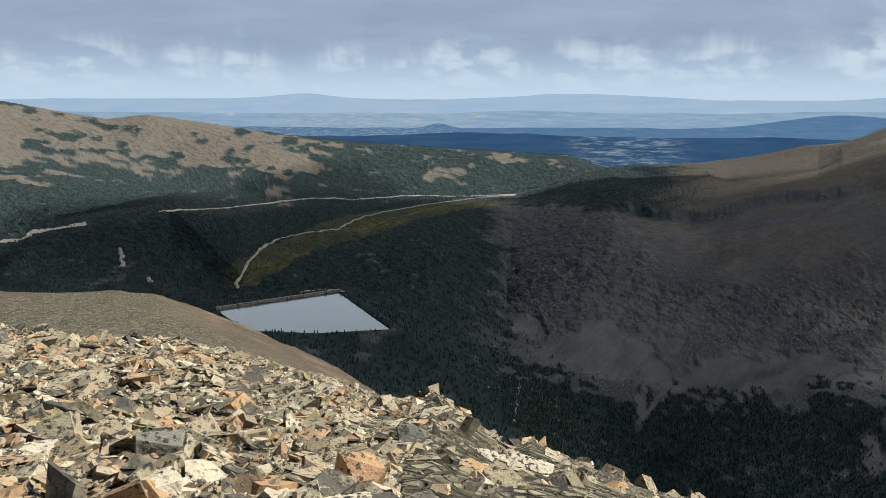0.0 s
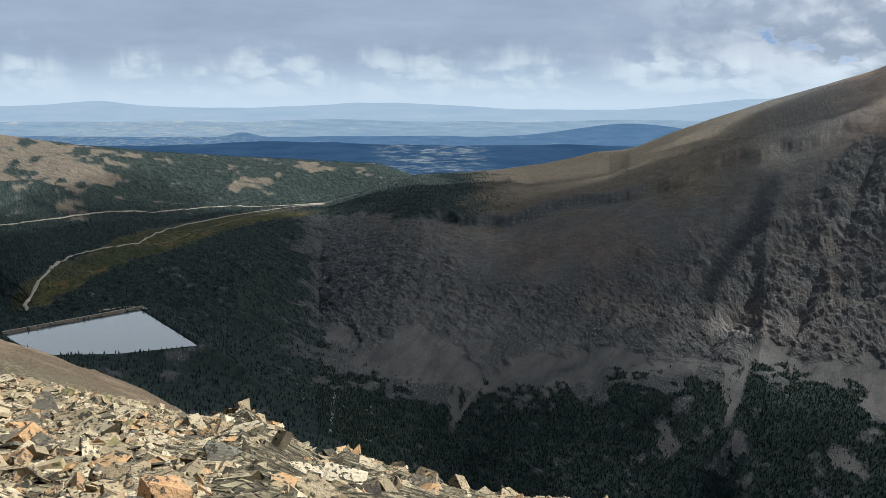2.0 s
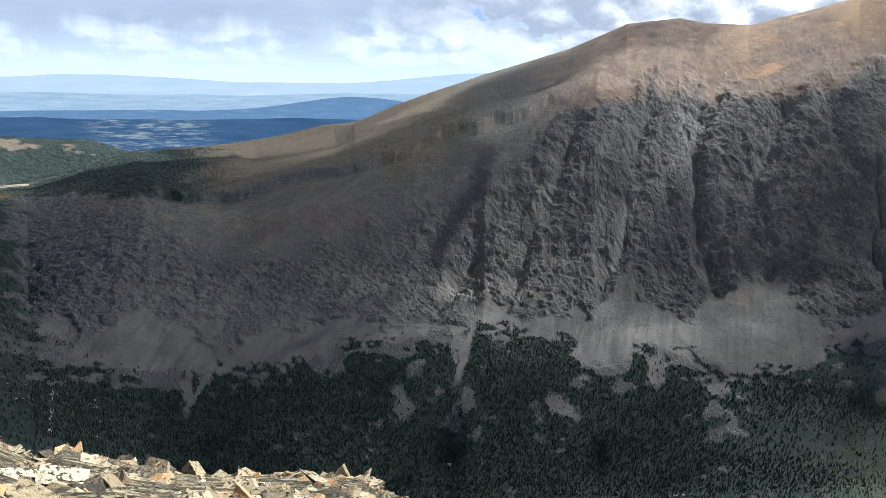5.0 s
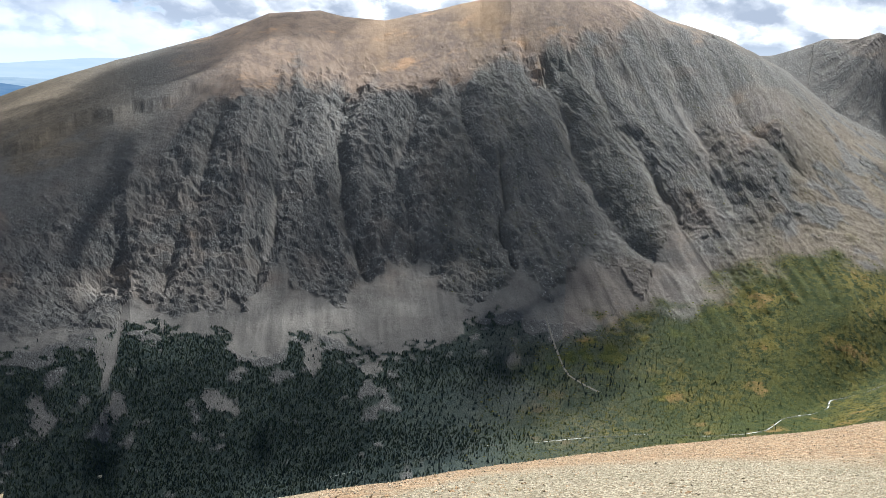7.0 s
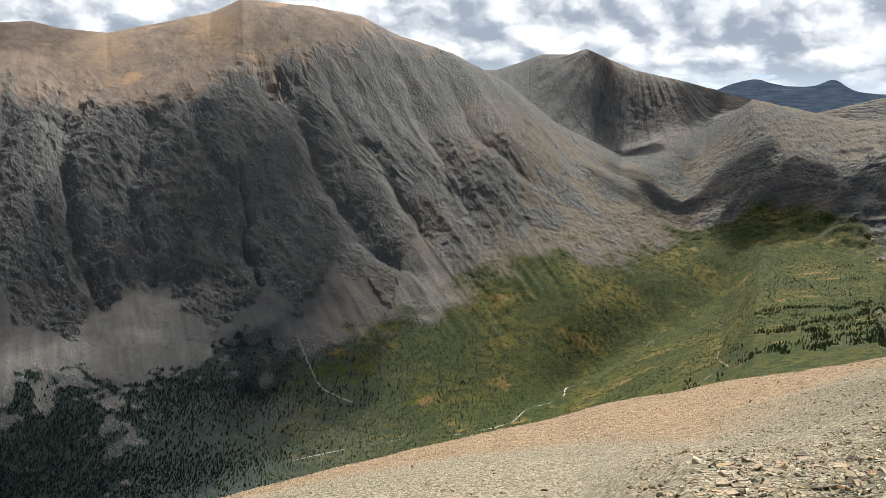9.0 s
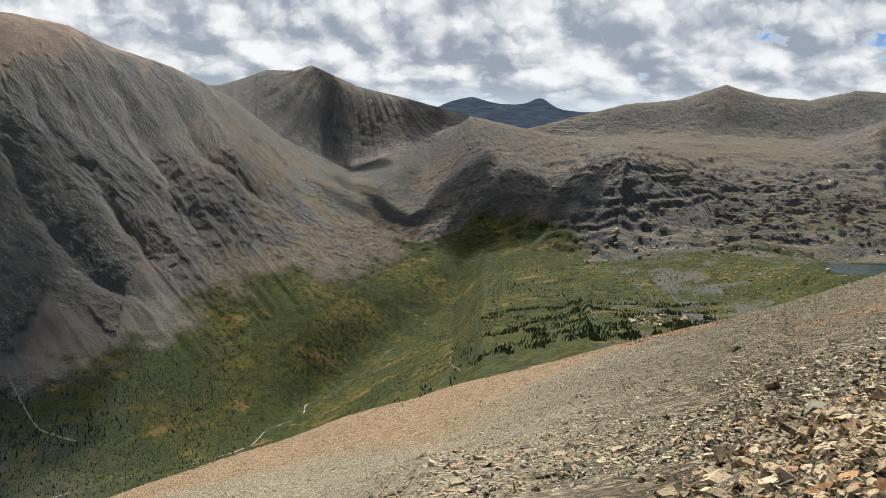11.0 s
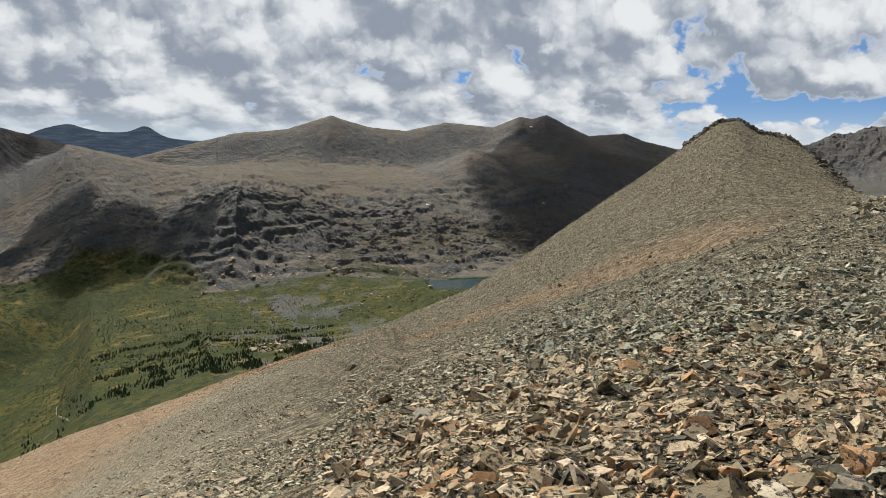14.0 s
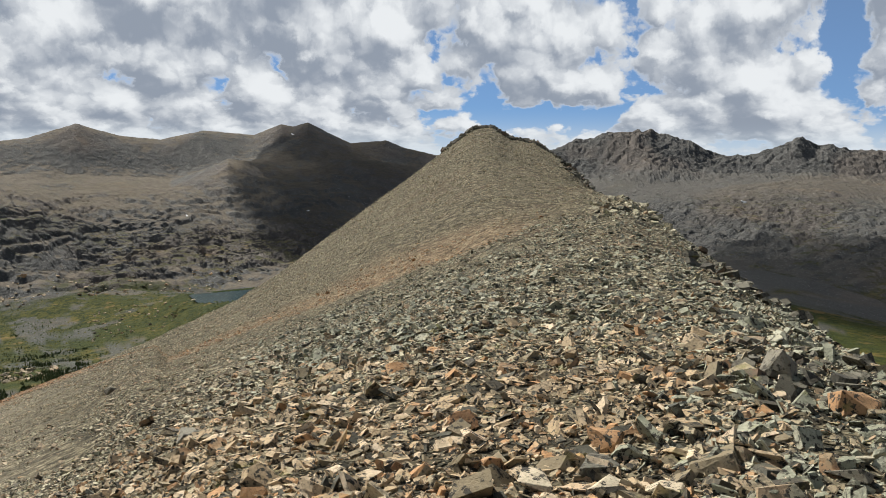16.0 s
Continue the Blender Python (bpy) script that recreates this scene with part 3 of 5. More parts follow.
def ground_material():
    m, n = material("mountain_ground")
    where = n.make("ShaderNodeNewGeometry").outputs["Position"]
    zone = n.make("ShaderNodeAttribute")
    zone.attribute_name = "zone"
    z = n.make("ShaderNodeSeparateColor", {0: zone.outputs["Color"]}).outputs
    tint = n.make("ShaderNodeAttribute")
    tint.attribute_name = "tint"
    t = n.make("ShaderNodeSeparateColor", {0: tint.outputs["Color"]}).outputs
    flow = n.make("ShaderNodeAttribute")
    flow.attribute_name = "flow"
    down = flow.outputs["Vector"]
    wide, mid, fine = n.noise(where, 0.006, 6), n.noise(where, 0.045, 6, 0.68), n.noise(where, 0.28, 5, 0.72)
    run, vein = n.noise(down, 0.03, 7, 0.66), n.noise(down, 0.13, 5, 0.7, 0.4)
    near, grit = n.noise(where, 2.2, 6, 0.7), n.noise(where, 17.0, 5, 0.72)
    # bare rock: grey, with paler faces and dark cracks, streaked down the fall
    rock = n.mix(n.ramp(run, 0.3, 0.7), rgb(0.150, 0.154, 0.152), rgb(0.215, 0.215, 0.209))
    rock = n.mix(n.ramp(mid, 0.52, 0.76), rock, rgb(0.255, 0.248, 0.232))
    rock = n.mix(n.ramp(vein, 0.58, 0.72), rock, rgb(0.25, 0.245, 0.235))
    rock = n.mix(n.ramp(n.math("ADD", n.math("MULTIPLY", mid, 0.6), n.math("MULTIPLY", fine, 0.4)), 0.41, 0.31), rock, rgb(0.06, 0.058, 0.054))
    rock = n.mix(n.ramp(fine, 0.58, 0.75), rock, rgb(0.27, 0.255, 0.23))
    def crags(scale, low, high):
        node = n.make("ShaderNodeTexVoronoi", {"Vector": down, "Scale": scale, "Randomness": 1.0})
        shade = n.ramp(n.make("ShaderNodeSeparateColor", {0: node.outputs["Color"]}).outputs[0], 0.0, 1.0, low, high)
        return n.make("ShaderNodeCombineColor", {0: shade, 1: shade, 2: shade}).outputs[0]

    rock = n.mix(1.0, n.mix(1.0, rock, crags(0.06, 0.87, 1.14), "MULTIPLY"), crags(0.24, 0.86, 1.16), "MULTIPLY")
    chunk = n.make("ShaderNodeTexVoronoi", {"Vector": down, "Scale": 0.2, "Randomness": 1.0, "Detail": 2.0, "Roughness": 0.7}).outputs["Distance"]
    rock = n.mix(n.ramp(chunk, 0.62, 0.95), rock, rgb(0.095, 0.096, 0.094))
    scree = n.mix(n.ramp(run, 0.3, 0.7), rgb(0.108, 0.104, 0.098), rgb(0.168, 0.161, 0.152))
    scree = n.mix(n.ramp(fine, 0.55, 0.8), scree, rgb(0.225, 0.214, 0.198))
    scree = n.mix(n.ramp(vein, 0.42, 0.30), scree, rgb(0.105, 0.101, 0.095))
    scree = n.mix(n.ramp(n.noise(where, 0.45, 3, 0.6), 0.66, 0.74), scree, rgb(0.055, 0.054, 0.047))
    rust = n.mix(n.ramp(run, 0.35, 0.65), rgb(0.125, 0.098, 0.084), rgb(0.205, 0.155, 0.122))
    rust = n.mix(n.ramp(wide, 0.56, 0.7), rust, rgb(0.33, 0.21, 0.125))
    rust = n.mix(n.ramp(fine, 0.45, 0.75), rust, rgb(0.21, 0.17, 0.135))
    tundra = n.mix(n.ramp(mid, 0.3, 0.7), rgb(0.104, 0.087, 0.067), rgb(0.160, 0.133, 0.099))
    tundra = n.mix(n.ramp(fine, 0.5, 0.75), tundra, rgb(0.19, 0.162, 0.122))
    grass = n.mix(n.ramp(wide, 0.40, 0.70), rgb(0.040, 0.049, 0.011), rgb(0.108, 0.091, 0.019))
    grass = n.mix(n.ramp(n.noise(where, 0.06, 5, 0.72), 0.47, 0.56), grass, rgb(0.024, 0.036, 0.010))
    grass = n.mix(n.ramp(n.noise(where, 0.012, 4), 0.60, 0.68), grass, rgb(0.15, 0.105, 0.036))
    grass = n.mix(n.ramp(fine, 0.60, 0.78), grass, rgb(0.12, 0.105, 0.032))
    forest = n.mix(n.ramp(mid, 0.4, 0.62), rgb(0.022, 0.034, 0.033), rgb(0.040, 0.052, 0.045))
    forest = n.mix(n.ramp(fine, 0.64, 0.74), forest, rgb(0.085, 0.082, 0.068))
    patch = n.noise(where, 0.16, 5, 0.6)
    def rubble(scale):
        node = n.make("ShaderNodeTexVoronoi", {"Vector": where, "Scale": scale, "Randomness": 1.0})
        shade = n.make("ShaderNodeSeparateColor", {0: node.outputs["Color"]}).outputs[0]
        rim = n.make("ShaderNodeTexVoronoi", {"Vector": where, "Scale": scale, "Randomness": 1.0})
        rim.feature = "DISTANCE_TO_EDGE"
        return shade, rim.outputs["Distance"]

    big_shade, big_gap = rubble(3.2)
    small_shade, small_gap = rubble(9.0)
    bits = n.math("ADD", n.math("MULTIPLY", big_shade, 0.55), n.math("MULTIPLY", small_shade, 0.45))
    # near-black between stones: the shade of the gaps put into the colour
    gaps = n.math("MAXIMUM", n.ramp(big_gap, 0.13, 0.03), n.math("MULTIPLY", n.ramp(small_gap, 0.14, 0.03), 0.7))
    soil = n.mix(n.ramp(near, 0.35, 0.65), rgb(0.085, 0.073, 0.047), rgb(0.20, 0.172, 0.112))
    soil = n.mix(n.math("MULTIPLY", n.ramp(patch, 0.5, 0.62), 0.6), soil, rgb(0.20, 0.135, 0.085))
    tan = n.mix(n.ramp(bits, 0.42, 0.75), soil, rgb(0.36, 0.315, 0.21))
    tan = n.mix(n.ramp(bits, 0.40, 0.22), tan, rgb(0.075, 0.07, 0.05))
    tan = n.mix(n.math("MULTIPLY", gaps, 0.75), tan, rgb(0.022, 0.019, 0.014))
    light = n.mix(n.ramp(near, 0.35, 0.65), rgb(0.17, 0.148, 0.10), rgb(0.35, 0.31, 0.225))
    light = n.mix(n.ramp(patch, 0.48, 0.6), light, rgb(0.21, 0.19, 0.13))
    gravel, _ = rubble(11.0)
    light = n.mix(n.ramp(gravel, 0.5, 0.9), light, rgb(0.48, 0.43, 0.325))
    light = n.mix(n.ramp(gravel, 0.3, 0.1), light, rgb(0.17, 0.145, 0.1))
    # the same gap shade, painted fainter on the pale gravel
    light = n.mix(n.math("MULTIPLY", n.ramp(big_gap, 0.10, 0.02), 0.45), light, rgb(0.07, 0.06, 0.04))
    pale = n.make("ShaderNodeAttribute")
    pale.attribute_name = "pale"
    tan = n.mix(pale.outputs["Fac"], tan, light)
    orange = n.mix(n.ramp(bits, 0.25, 0.75), rgb(0.17, 0.105, 0.06), rgb(0.42, 0.29, 0.175))
    orange = n.mix(n.math("MULTIPLY", n.ramp(near, 0.42, 0.62), 0.6), orange, tan)
    colour = n.mix(z[2], rock, scree)
    colour = n.mix(t[0], colour, rust)
    colour = n.mix(t[2], colour, tundra)
    colour = n.mix(z[0], colour, grass)
    colour = n.mix(z[1], colour, forest)
    colour = n.mix(t[1], colour, tan)
    brown = n.mix(n.ramp(near, 0.35, 0.65), rgb(0.085, 0.064, 0.045), rgb(0.17, 0.13, 0.09))
    brown = n.mix(n.ramp(mid, 0.45, 0.65), brown, rgb(0.22, 0.165, 0.11))
    brow = n.make("ShaderNodeAttribute")
    brow.attribute_name = "brow"
    colour = n.mix(brow.outputs["Fac"], colour, brown)
    strip = n.make("ShaderNodeAttribute")
    strip.attribute_name = "strip"
    colour = n.mix(strip.outputs["Fac"], colour, orange)
    far_relief = n.math("ADD", n.math("ADD", n.math("MULTIPLY", mid, 3.0), n.math("MULTIPLY", n.math("MULTIPLY", chunk, -2.2), n.math("SUBTRACT", 1.0, n.math("MAXIMUM", n.math("MAXIMUM", z[2], t[0]), n.math("MAXIMUM", n.math("MAXIMUM", z[0], t[2]), z[1]))))), n.math("ADD", n.math("MULTIPLY", fine, 1.6), n.math("MULTIPLY", n.math("MULTIPLY", vein, 1.2), n.math("SUBTRACT", 1.0, z[0]))))
    near_relief = n.math("ADD", n.math("MULTIPLY", near, 0.12), n.math("ADD", n.math("MULTIPLY", grit, 0.02), n.math("MULTIPLY", gaps, -0.06)))
    relief = n.math("ADD", near_relief, n.math("MULTIPLY", far_relief, n.math("SUBTRACT", 1.0, t[1])))
    finish(n, colour, 0.95, relief, 1.0, 1.0, 0.1)
    return m


def stone_material(name, pale, main, rusty, dark, single):
    """Broken slabs; every stone has its own shade. single: for a stone that is an object of its own."""
    m, n = material(name)
    if single:
        pick = n.make("ShaderNodeObjectInfo").outputs["Random"]
    else:
        pick = n.make("ShaderNodeNewGeometry").outputs["Random Per Island"]
    where = n.make("ShaderNodeNewGeometry").outputs["Position"]
    blotch, grain = n.noise(where, 7.0, 6, 0.65), n.noise(where, 55.0, 4, 0.7)
    colour = n.mix(n.ramp(pick, 0.2, 0.68), main, pale)
    colour = n.mix(n.ramp(pick, 0.66, 0.74), colour, rusty)
    colour = n.mix(n.ramp(pick, 0.84, 0.88), colour, dark)
    colour = n.mix(n.math("MULTIPLY", n.ramp(blotch, 0.48, 0.60), 0.7), colour, main)
    lichen = n.noise(where, 26.0, 3, 0.6)
    colour = n.mix(n.math("MULTIPLY", n.ramp(lichen, 0.51, 0.58), n.ramp(blotch, 0.42, 0.53)), colour, rgb(0.03, 0.03, 0.026))
    colour = n.mix(n.math("MULTIPLY", n.ramp(grain, 0.58, 0.68), 0.6), colour, rgb(0.05, 0.045, 0.038))
    moss = n.math("MULTIPLY", n.ramp(n.noise(where, 3.1, 4), 0.62, 0.70), 0.5)
    colour = n.mix(moss, colour, rgb(0.20, 0.20, 0.045))
    colour = n.mix(n.math("MULTIPLY", n.ramp(grain, 0.35, 0.65), 0.25), colour, rgb(0.16, 0.13, 0.09))
    relief = n.math("ADD", n.math("MULTIPLY", blotch, 0.045), n.math("MULTIPLY", grain, 0.010))
    finish(n, colour, 0.85, relief, 1.0, 0.7, 0.25)
    return m


def plain_material(name, a, b, scale, rough=0.9, relief=0.0, island=False):
    m, n = material(name)
    geo = n.make("ShaderNodeNewGeometry")
    f = n.noise(geo.outputs["Position"], scale, 5, 0.65)
    if island:
        f = n.math("ADD", n.math("MULTIPLY", f, 0.5), n.math("MULTIPLY", geo.outputs["Random Per Island"], 0.5))
    finish(n, n.mix(n.ramp(f, 0.3, 0.7), a, b), rough, f if relief else None, relief or 0.1)
    return m


def cloud_material(clear):
    """Vapour: it throws light back and lets much of it seep through, scattered; thin towards its rim."""
    m, n = material("cloud")
    back = n.make("ShaderNodeBsdfDiffuse", {"Color": rgb(0.9, 0.9, 0.9)}).outputs[0]
    seep = n.make("ShaderNodeBsdfTranslucent", {"Color": rgb(0.75, 0.78, 0.84)}).outputs[0]
    body = n.make("ShaderNodeMixShader", {0: 0.5, 1: back, 2: seep}).outputs[0]
    thin = n.make("ShaderNodeBsdfTransparent").outputs[0]
    rim = n.make("ShaderNodeAttribute")
    rim.attribute_name = "rim"
    wisp = n.noise(n.make("ShaderNodeNewGeometry").outputs["Position"], 0.012, 4, 0.6)
    edge = n.ramp(n.math("ADD", rim.outputs["Fac"], n.math("MULTIPLY", n.math("SUBTRACT", wisp, 0.5), 0.35)), 0.74, 1.02, clear, 1.0)
    n.make("ShaderNodeOutputMaterial", {"Surface": n.make("ShaderNodeMixShader", {0: edge, 1: body, 2: thin}).outputs[0]})
    return m


def water_material(name, colour):
    m, n = material(name)
    where = n.make("ShaderNodeNewGeometry").outputs["Position"]
    ripple = n.noise(where, 0.35, 4, 0.6)
    finish(n, colour, 0.08, ripple, 0.25, 0.3, 1.0)
    return m


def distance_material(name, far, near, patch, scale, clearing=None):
    """The plain and ranges beyond the mountains: a glowing backdrop, its haze put into the colours."""
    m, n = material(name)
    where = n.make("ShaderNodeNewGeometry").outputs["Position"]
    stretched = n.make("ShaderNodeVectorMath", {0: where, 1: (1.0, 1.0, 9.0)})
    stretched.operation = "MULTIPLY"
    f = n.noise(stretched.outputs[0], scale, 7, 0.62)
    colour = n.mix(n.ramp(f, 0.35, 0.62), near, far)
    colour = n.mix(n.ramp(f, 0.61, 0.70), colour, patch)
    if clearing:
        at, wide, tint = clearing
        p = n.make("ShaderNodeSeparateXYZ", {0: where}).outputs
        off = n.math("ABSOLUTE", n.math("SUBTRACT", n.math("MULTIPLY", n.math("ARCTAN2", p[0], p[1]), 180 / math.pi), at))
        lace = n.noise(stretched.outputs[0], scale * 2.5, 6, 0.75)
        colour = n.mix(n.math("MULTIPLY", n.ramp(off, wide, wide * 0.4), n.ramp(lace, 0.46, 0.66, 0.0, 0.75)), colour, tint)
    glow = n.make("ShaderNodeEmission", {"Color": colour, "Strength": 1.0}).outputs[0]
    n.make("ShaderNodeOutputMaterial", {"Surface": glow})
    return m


GROUND = ground_material()
PALE, TAN, RUSTY, DARK = rgb(0.60, 0.52, 0.36), rgb(0.36, 0.28, 0.17), rgb(0.45, 0.27, 0.125), rgb(0.09, 0.082, 0.066)
STONE_TAN = stone_material("tan_slabs", PALE, TAN, RUSTY, DARK, False)
STONE_TAN_ONE = stone_material("tan_slab", PALE, TAN, RUSTY, DARK, True)
GREEN_PALE, GREEN_MAIN, GREEN_DARK = rgb(0.66, 0.60, 0.43), rgb(0.43, 0.40, 0.27), rgb(0.07, 0.072, 0.055)
STONE_GREEN = stone_material("grey_green_slabs", GREEN_PALE, GREEN_MAIN, rgb(0.30, 0.20, 0.11), GREEN_DARK, False)
NEEDLES = plain_material("conifer_needles", rgb(0.020, 0.037, 0.042), rgb(0.050, 0.072, 0.068), 0.01, 0.9, 0, True)
NEEDLES_YOUNG = plain_material("young_needles", rgb(0.030, 0.048, 0.036), rgb(0.074, 0.094, 0.060), 0.01, 0.9, 0, True)
NEEDLES_GREEN = plain_material("spruce_needles", rgb(0.040, 0.060, 0.022), rgb(0.085, 0.10, 0.038), 0.01, 0.9, 0, True)
LEAVES = plain_material("willow_leaves", rgb(0.022, 0.036, 0.008), rgb(0.085, 0.082, 0.014), 0.006, 0.9, 0, True)
CLOUD_THIN, CLOUD_THICK = cloud_material(0.71), cloud_material(0.42)
CLOUD_MIDDLE = cloud_material(0.5)
CLOUD_VEIL = cloud_material(0.40)
WATER, DARK_WATER = water_material("milky_water", rgb(0.14, 0.17, 0.175)), water_material("clear_water", rgb(0.015, 0.05, 0.06))
GRAVEL = plain_material("gravel_road", rgb(0.30, 0.26, 0.20), rgb(0.48, 0.43, 0.35), 0.3, 0.95, 0.02)
ASPHALT = plain_material("highway", rgb(0.10, 0.10, 0.10), rgb(0.30, 0.27, 0.23), 0.05, 0.9, 0.02)
SNOW = plain_material("old_snow", rgb(0.75, 0.77, 0.8), rgb(0.88, 0.89, 0.9), 0.4, 0.6, 0.1)
FALLS = plain_material("white_water", rgb(0.10, 0.11, 0.11), rgb(0.40, 0.42, 0.42), 0.02, 0.5)


def stream_material():
    """Dark running water with white riffles here and there."""
    m, n = material("stream_water")
    where = n.make("ShaderNodeNewGeometry").outputs["Position"]
    f = n.math("ADD", n.math("MULTIPLY", n.noise(where, 0.012, 3, 0.5), 0.6), n.math("MULTIPLY", n.noise(where, 0.08, 3, 0.5), 0.4))
    finish(n, n.mix(n.ramp(f, 0.52, 0.60), rgb(0.03, 0.038, 0.024), rgb(0.36, 0.38, 0.37)), 0.55, None, 0.1, 0.6, 0.15)
    return m


STREAM = stream_material()
TRAIL = plain_material("foot_trail", rgb(0.12, 0.10, 0.07), rgb(0.20, 0.17, 0.125), 0.3, 0.95, 0.02)
DEBRIS = plain_material("grey_debris", rgb(0.12, 0.115, 0.10), rgb(0.19, 0.178, 0.16), 0.1, 0.95, 0.1)
DAM_EARTH = plain_material("dam_earth", rgb(0.10, 0.085, 0.07), rgb(0.20, 0.17, 0.14), 0.2, 0.95, 0.3)
STONE_PALE = stone_material("pale_gravel", rgb(0.54, 0.45, 0.32), rgb(0.40, 0.31, 0.20), rgb(0.44, 0.28, 0.15), rgb(0.12, 0.105, 0.08), False)
STONE_ORANGE = stone_material("rusty_band", rgb(0.52, 0.33, 0.18), rgb(0.42, 0.215, 0.09), rgb(0.46, 0.22, 0.09), rgb(0.16, 0.11, 0.07), False)
# grit toned darker than the slabs, to carry the shade of the gaps
STONE_GRIT = stone_material("gap_shade_grit", rgb(0.44, 0.37, 0.24), rgb(0.24, 0.195, 0.12), rgb(0.34, 0.20, 0.10), rgb(0.06, 0.055, 0.042), False)
RIDGE_PALE, RIDGE_MAIN = rgb(0.74, 0.60, 0.42), rgb(0.48, 0.36, 0.215)
STONE_RIDGE = stone_material("ridge_slabs", RIDGE_PALE, RIDGE_MAIN, rgb(0.46, 0.26, 0.12), rgb(0.085, 0.085, 0.065), False)
# dark stone whose colour also holds the shade of crown and edge
STONE_SHADE = stone_material("shade_toned_blocks", rgb(0.20, 0.19, 0.145), rgb(0.12, 0.112, 0.085), rgb(0.17, 0.11, 0.07), rgb(0.05, 0.05, 0.042), False)
OLIVE_PALE, OLIVE_MAIN, OLIVE_RUST, OLIVE_DARK = rgb(0.50, 0.49, 0.37), rgb(0.29, 0.30, 0.22), rgb(0.36, 0.26, 0.16), rgb(0.07, 0.075, 0.06)
STONE_OLIVE = stone_material("olive_slabs", OLIVE_PALE, OLIVE_MAIN, OLIVE_RUST, OLIVE_DARK, False)
STONE_OLIVE_ONE = stone_material("olive_slab", OLIVE_PALE, OLIVE_MAIN, OLIVE_RUST, OLIVE_DARK, True)
RUST_STONE = stone_material("rusty_stone", rgb(0.50, 0.30, 0.15), rgb(0.45, 0.25, 0.12), rgb(0.47, 0.28, 0.14), rgb(0.40, 0.24, 0.13), True)
CREAM_STONE = stone_material("cream_stone", rgb(0.66, 0.58, 0.42), rgb(0.60, 0.51, 0.36), rgb(0.62, 0.54, 0.38), rgb(0.58, 0.50, 0.36), True)
GREY_STONE = stone_material("grey_stone", rgb(0.25, 0.235, 0.185), rgb(0.19, 0.18, 0.14), rgb(0.22, 0.20, 0.155), rgb(0.15, 0.145, 0.115), True)


# ---- the ground: one sheet from the walker's feet to the horizon ----
def zones(b, r, k, z, steep=0.5):
    """What covers the land: grass, forest, scree | rust, tan stones, tundra | the orange strip."""
    x, y = plan(b, r)
    n1, n2, n3 = fbm(x / 300, y / 300, 5, 101), fbm(x / 70, y / 70, 4, 111), fbm(x / 24, y / 24, 3, 113)
    u = fall(b, k)
    cone = fbm(u / 2.2, k * 0.3, 3, 121)
    far = smooth(k, 5.2, 5.6)
    # forest: the lower valley and the hills beyond the lake
    top = np.interp(b, [-45, -8, 0, 5, 9, 14, 30, 52, 60, 70], [13.2, 13.2, 11.6, 10.6, 8.7, 8.15, 8.05, 8.0, 7.6, 6.0])
    e = stand(b, k)
    slope = smooth(b + 3.5 * n2 + 2 * n3, 2.0, 4.5) * (1 - smooth(b, 68, 76))
    forest = smooth(top + 0.55 * n2 + 0.4 * n3 + 0.35 * cone + 0.5 * (gully(b, k)[1] - 0.4) * smooth(b, 6, 14) - k, -0.15, 0.15) * smooth(k, 5.6, 6.2)
    on_face = smooth(level(SCREE_FOOT, b) - e + 1.7 * n2 + 1.5 * n3 + 0.6 * cone, -0.15, 0.15) * smooth(k, 5.6, 6.2) * (1 - 0.35 * smooth(b, 52, 60))
    forest = forest * (1 - slope) + on_face * slope
    forest = forest * (1 - 0.9 * bare_patches(b, e)) * (1 - scars(b, e))
    spur = smooth(e + 0.9 * n2, -7.3, -6.7) * (k > 9.9) * (1 - smooth(k + 0.3 * n2, 10.9, 11.25)) * smooth(b, -2, 2) * (1 - smooth(b + 2 * n2, 13, 17))
    hills = smooth(k, 11.2, 11.4) * (b < 13) * (k < 13.3)
    forest = np.maximum(forest, np.maximum(spur, hills))
    glade = smooth(n2 + 0.8 * n3 - np.interp(k, [6, 7, 7.8, 9, 11, 13], [0.6, 0.5, 0.36, 0.65, 0.7, 0.5]), 0.0, 0.3)
    forest = forest * (1 - glade)
    bald = smooth(n1 * 0.7 + n2 * 0.5 + np.interp(k, [11.9, 12.3, 13], [-0.3, 0.1, 0.40]) + 0.05 - 0.5 * smooth(b, -15, -4), 0, 0.12) * (b < 2) * (k > 11.8)
    open_hill = smooth(n1 + 0.7 * n2 + np.interp(k, [10.5, 11.5, 12.2, 13], [-0.7, -0.45, -0.1, 0.3]) - 0.6 * smooth(b, -14, -4), 0.0, 0.15) * (b < 8) * (k > 9.5)
    knolls = smooth(0.6 * n1 + 0.7 * n2 + np.interp(e, [-8.5, -6.5, -4.8, -3.5], [-0.9, -0.42, -0.12, 0.2]) - 0.5 * smooth(b, -13, 0), 0.0, 0.12) * (b < 4) * (k > 10.2)
    open_hill = np.maximum(np.maximum(open_hill, bald), knolls)
    forest = forest * (1 - open_hill)
    # grass: the upper valley floor and benches
    gtop = np.interp(b, [48, 55, 62, 75, 88, 93, 96, 104, 113, 120, 165], [6.0, 7.6, 8.0, 8.6, 8.8, 8.4, 7.9, 8.0, 8.0, 7.5, 7.4])
    grass = smooth(gtop + 0.5 * n2 + 0.4 * n1 - k, -0.2, 0.25) * smooth(b, 46, 60) * far
    grass = grass * (1 - 0.75 * smooth(n2 - 0.6 * n1, 0.12, 0.3) * smooth(b, 92, 98))
    flat = (1 - smooth(steep + 0.2 * n2, 0.26, 0.48)) * smooth(b, 84, 88) * (k > 8.0)
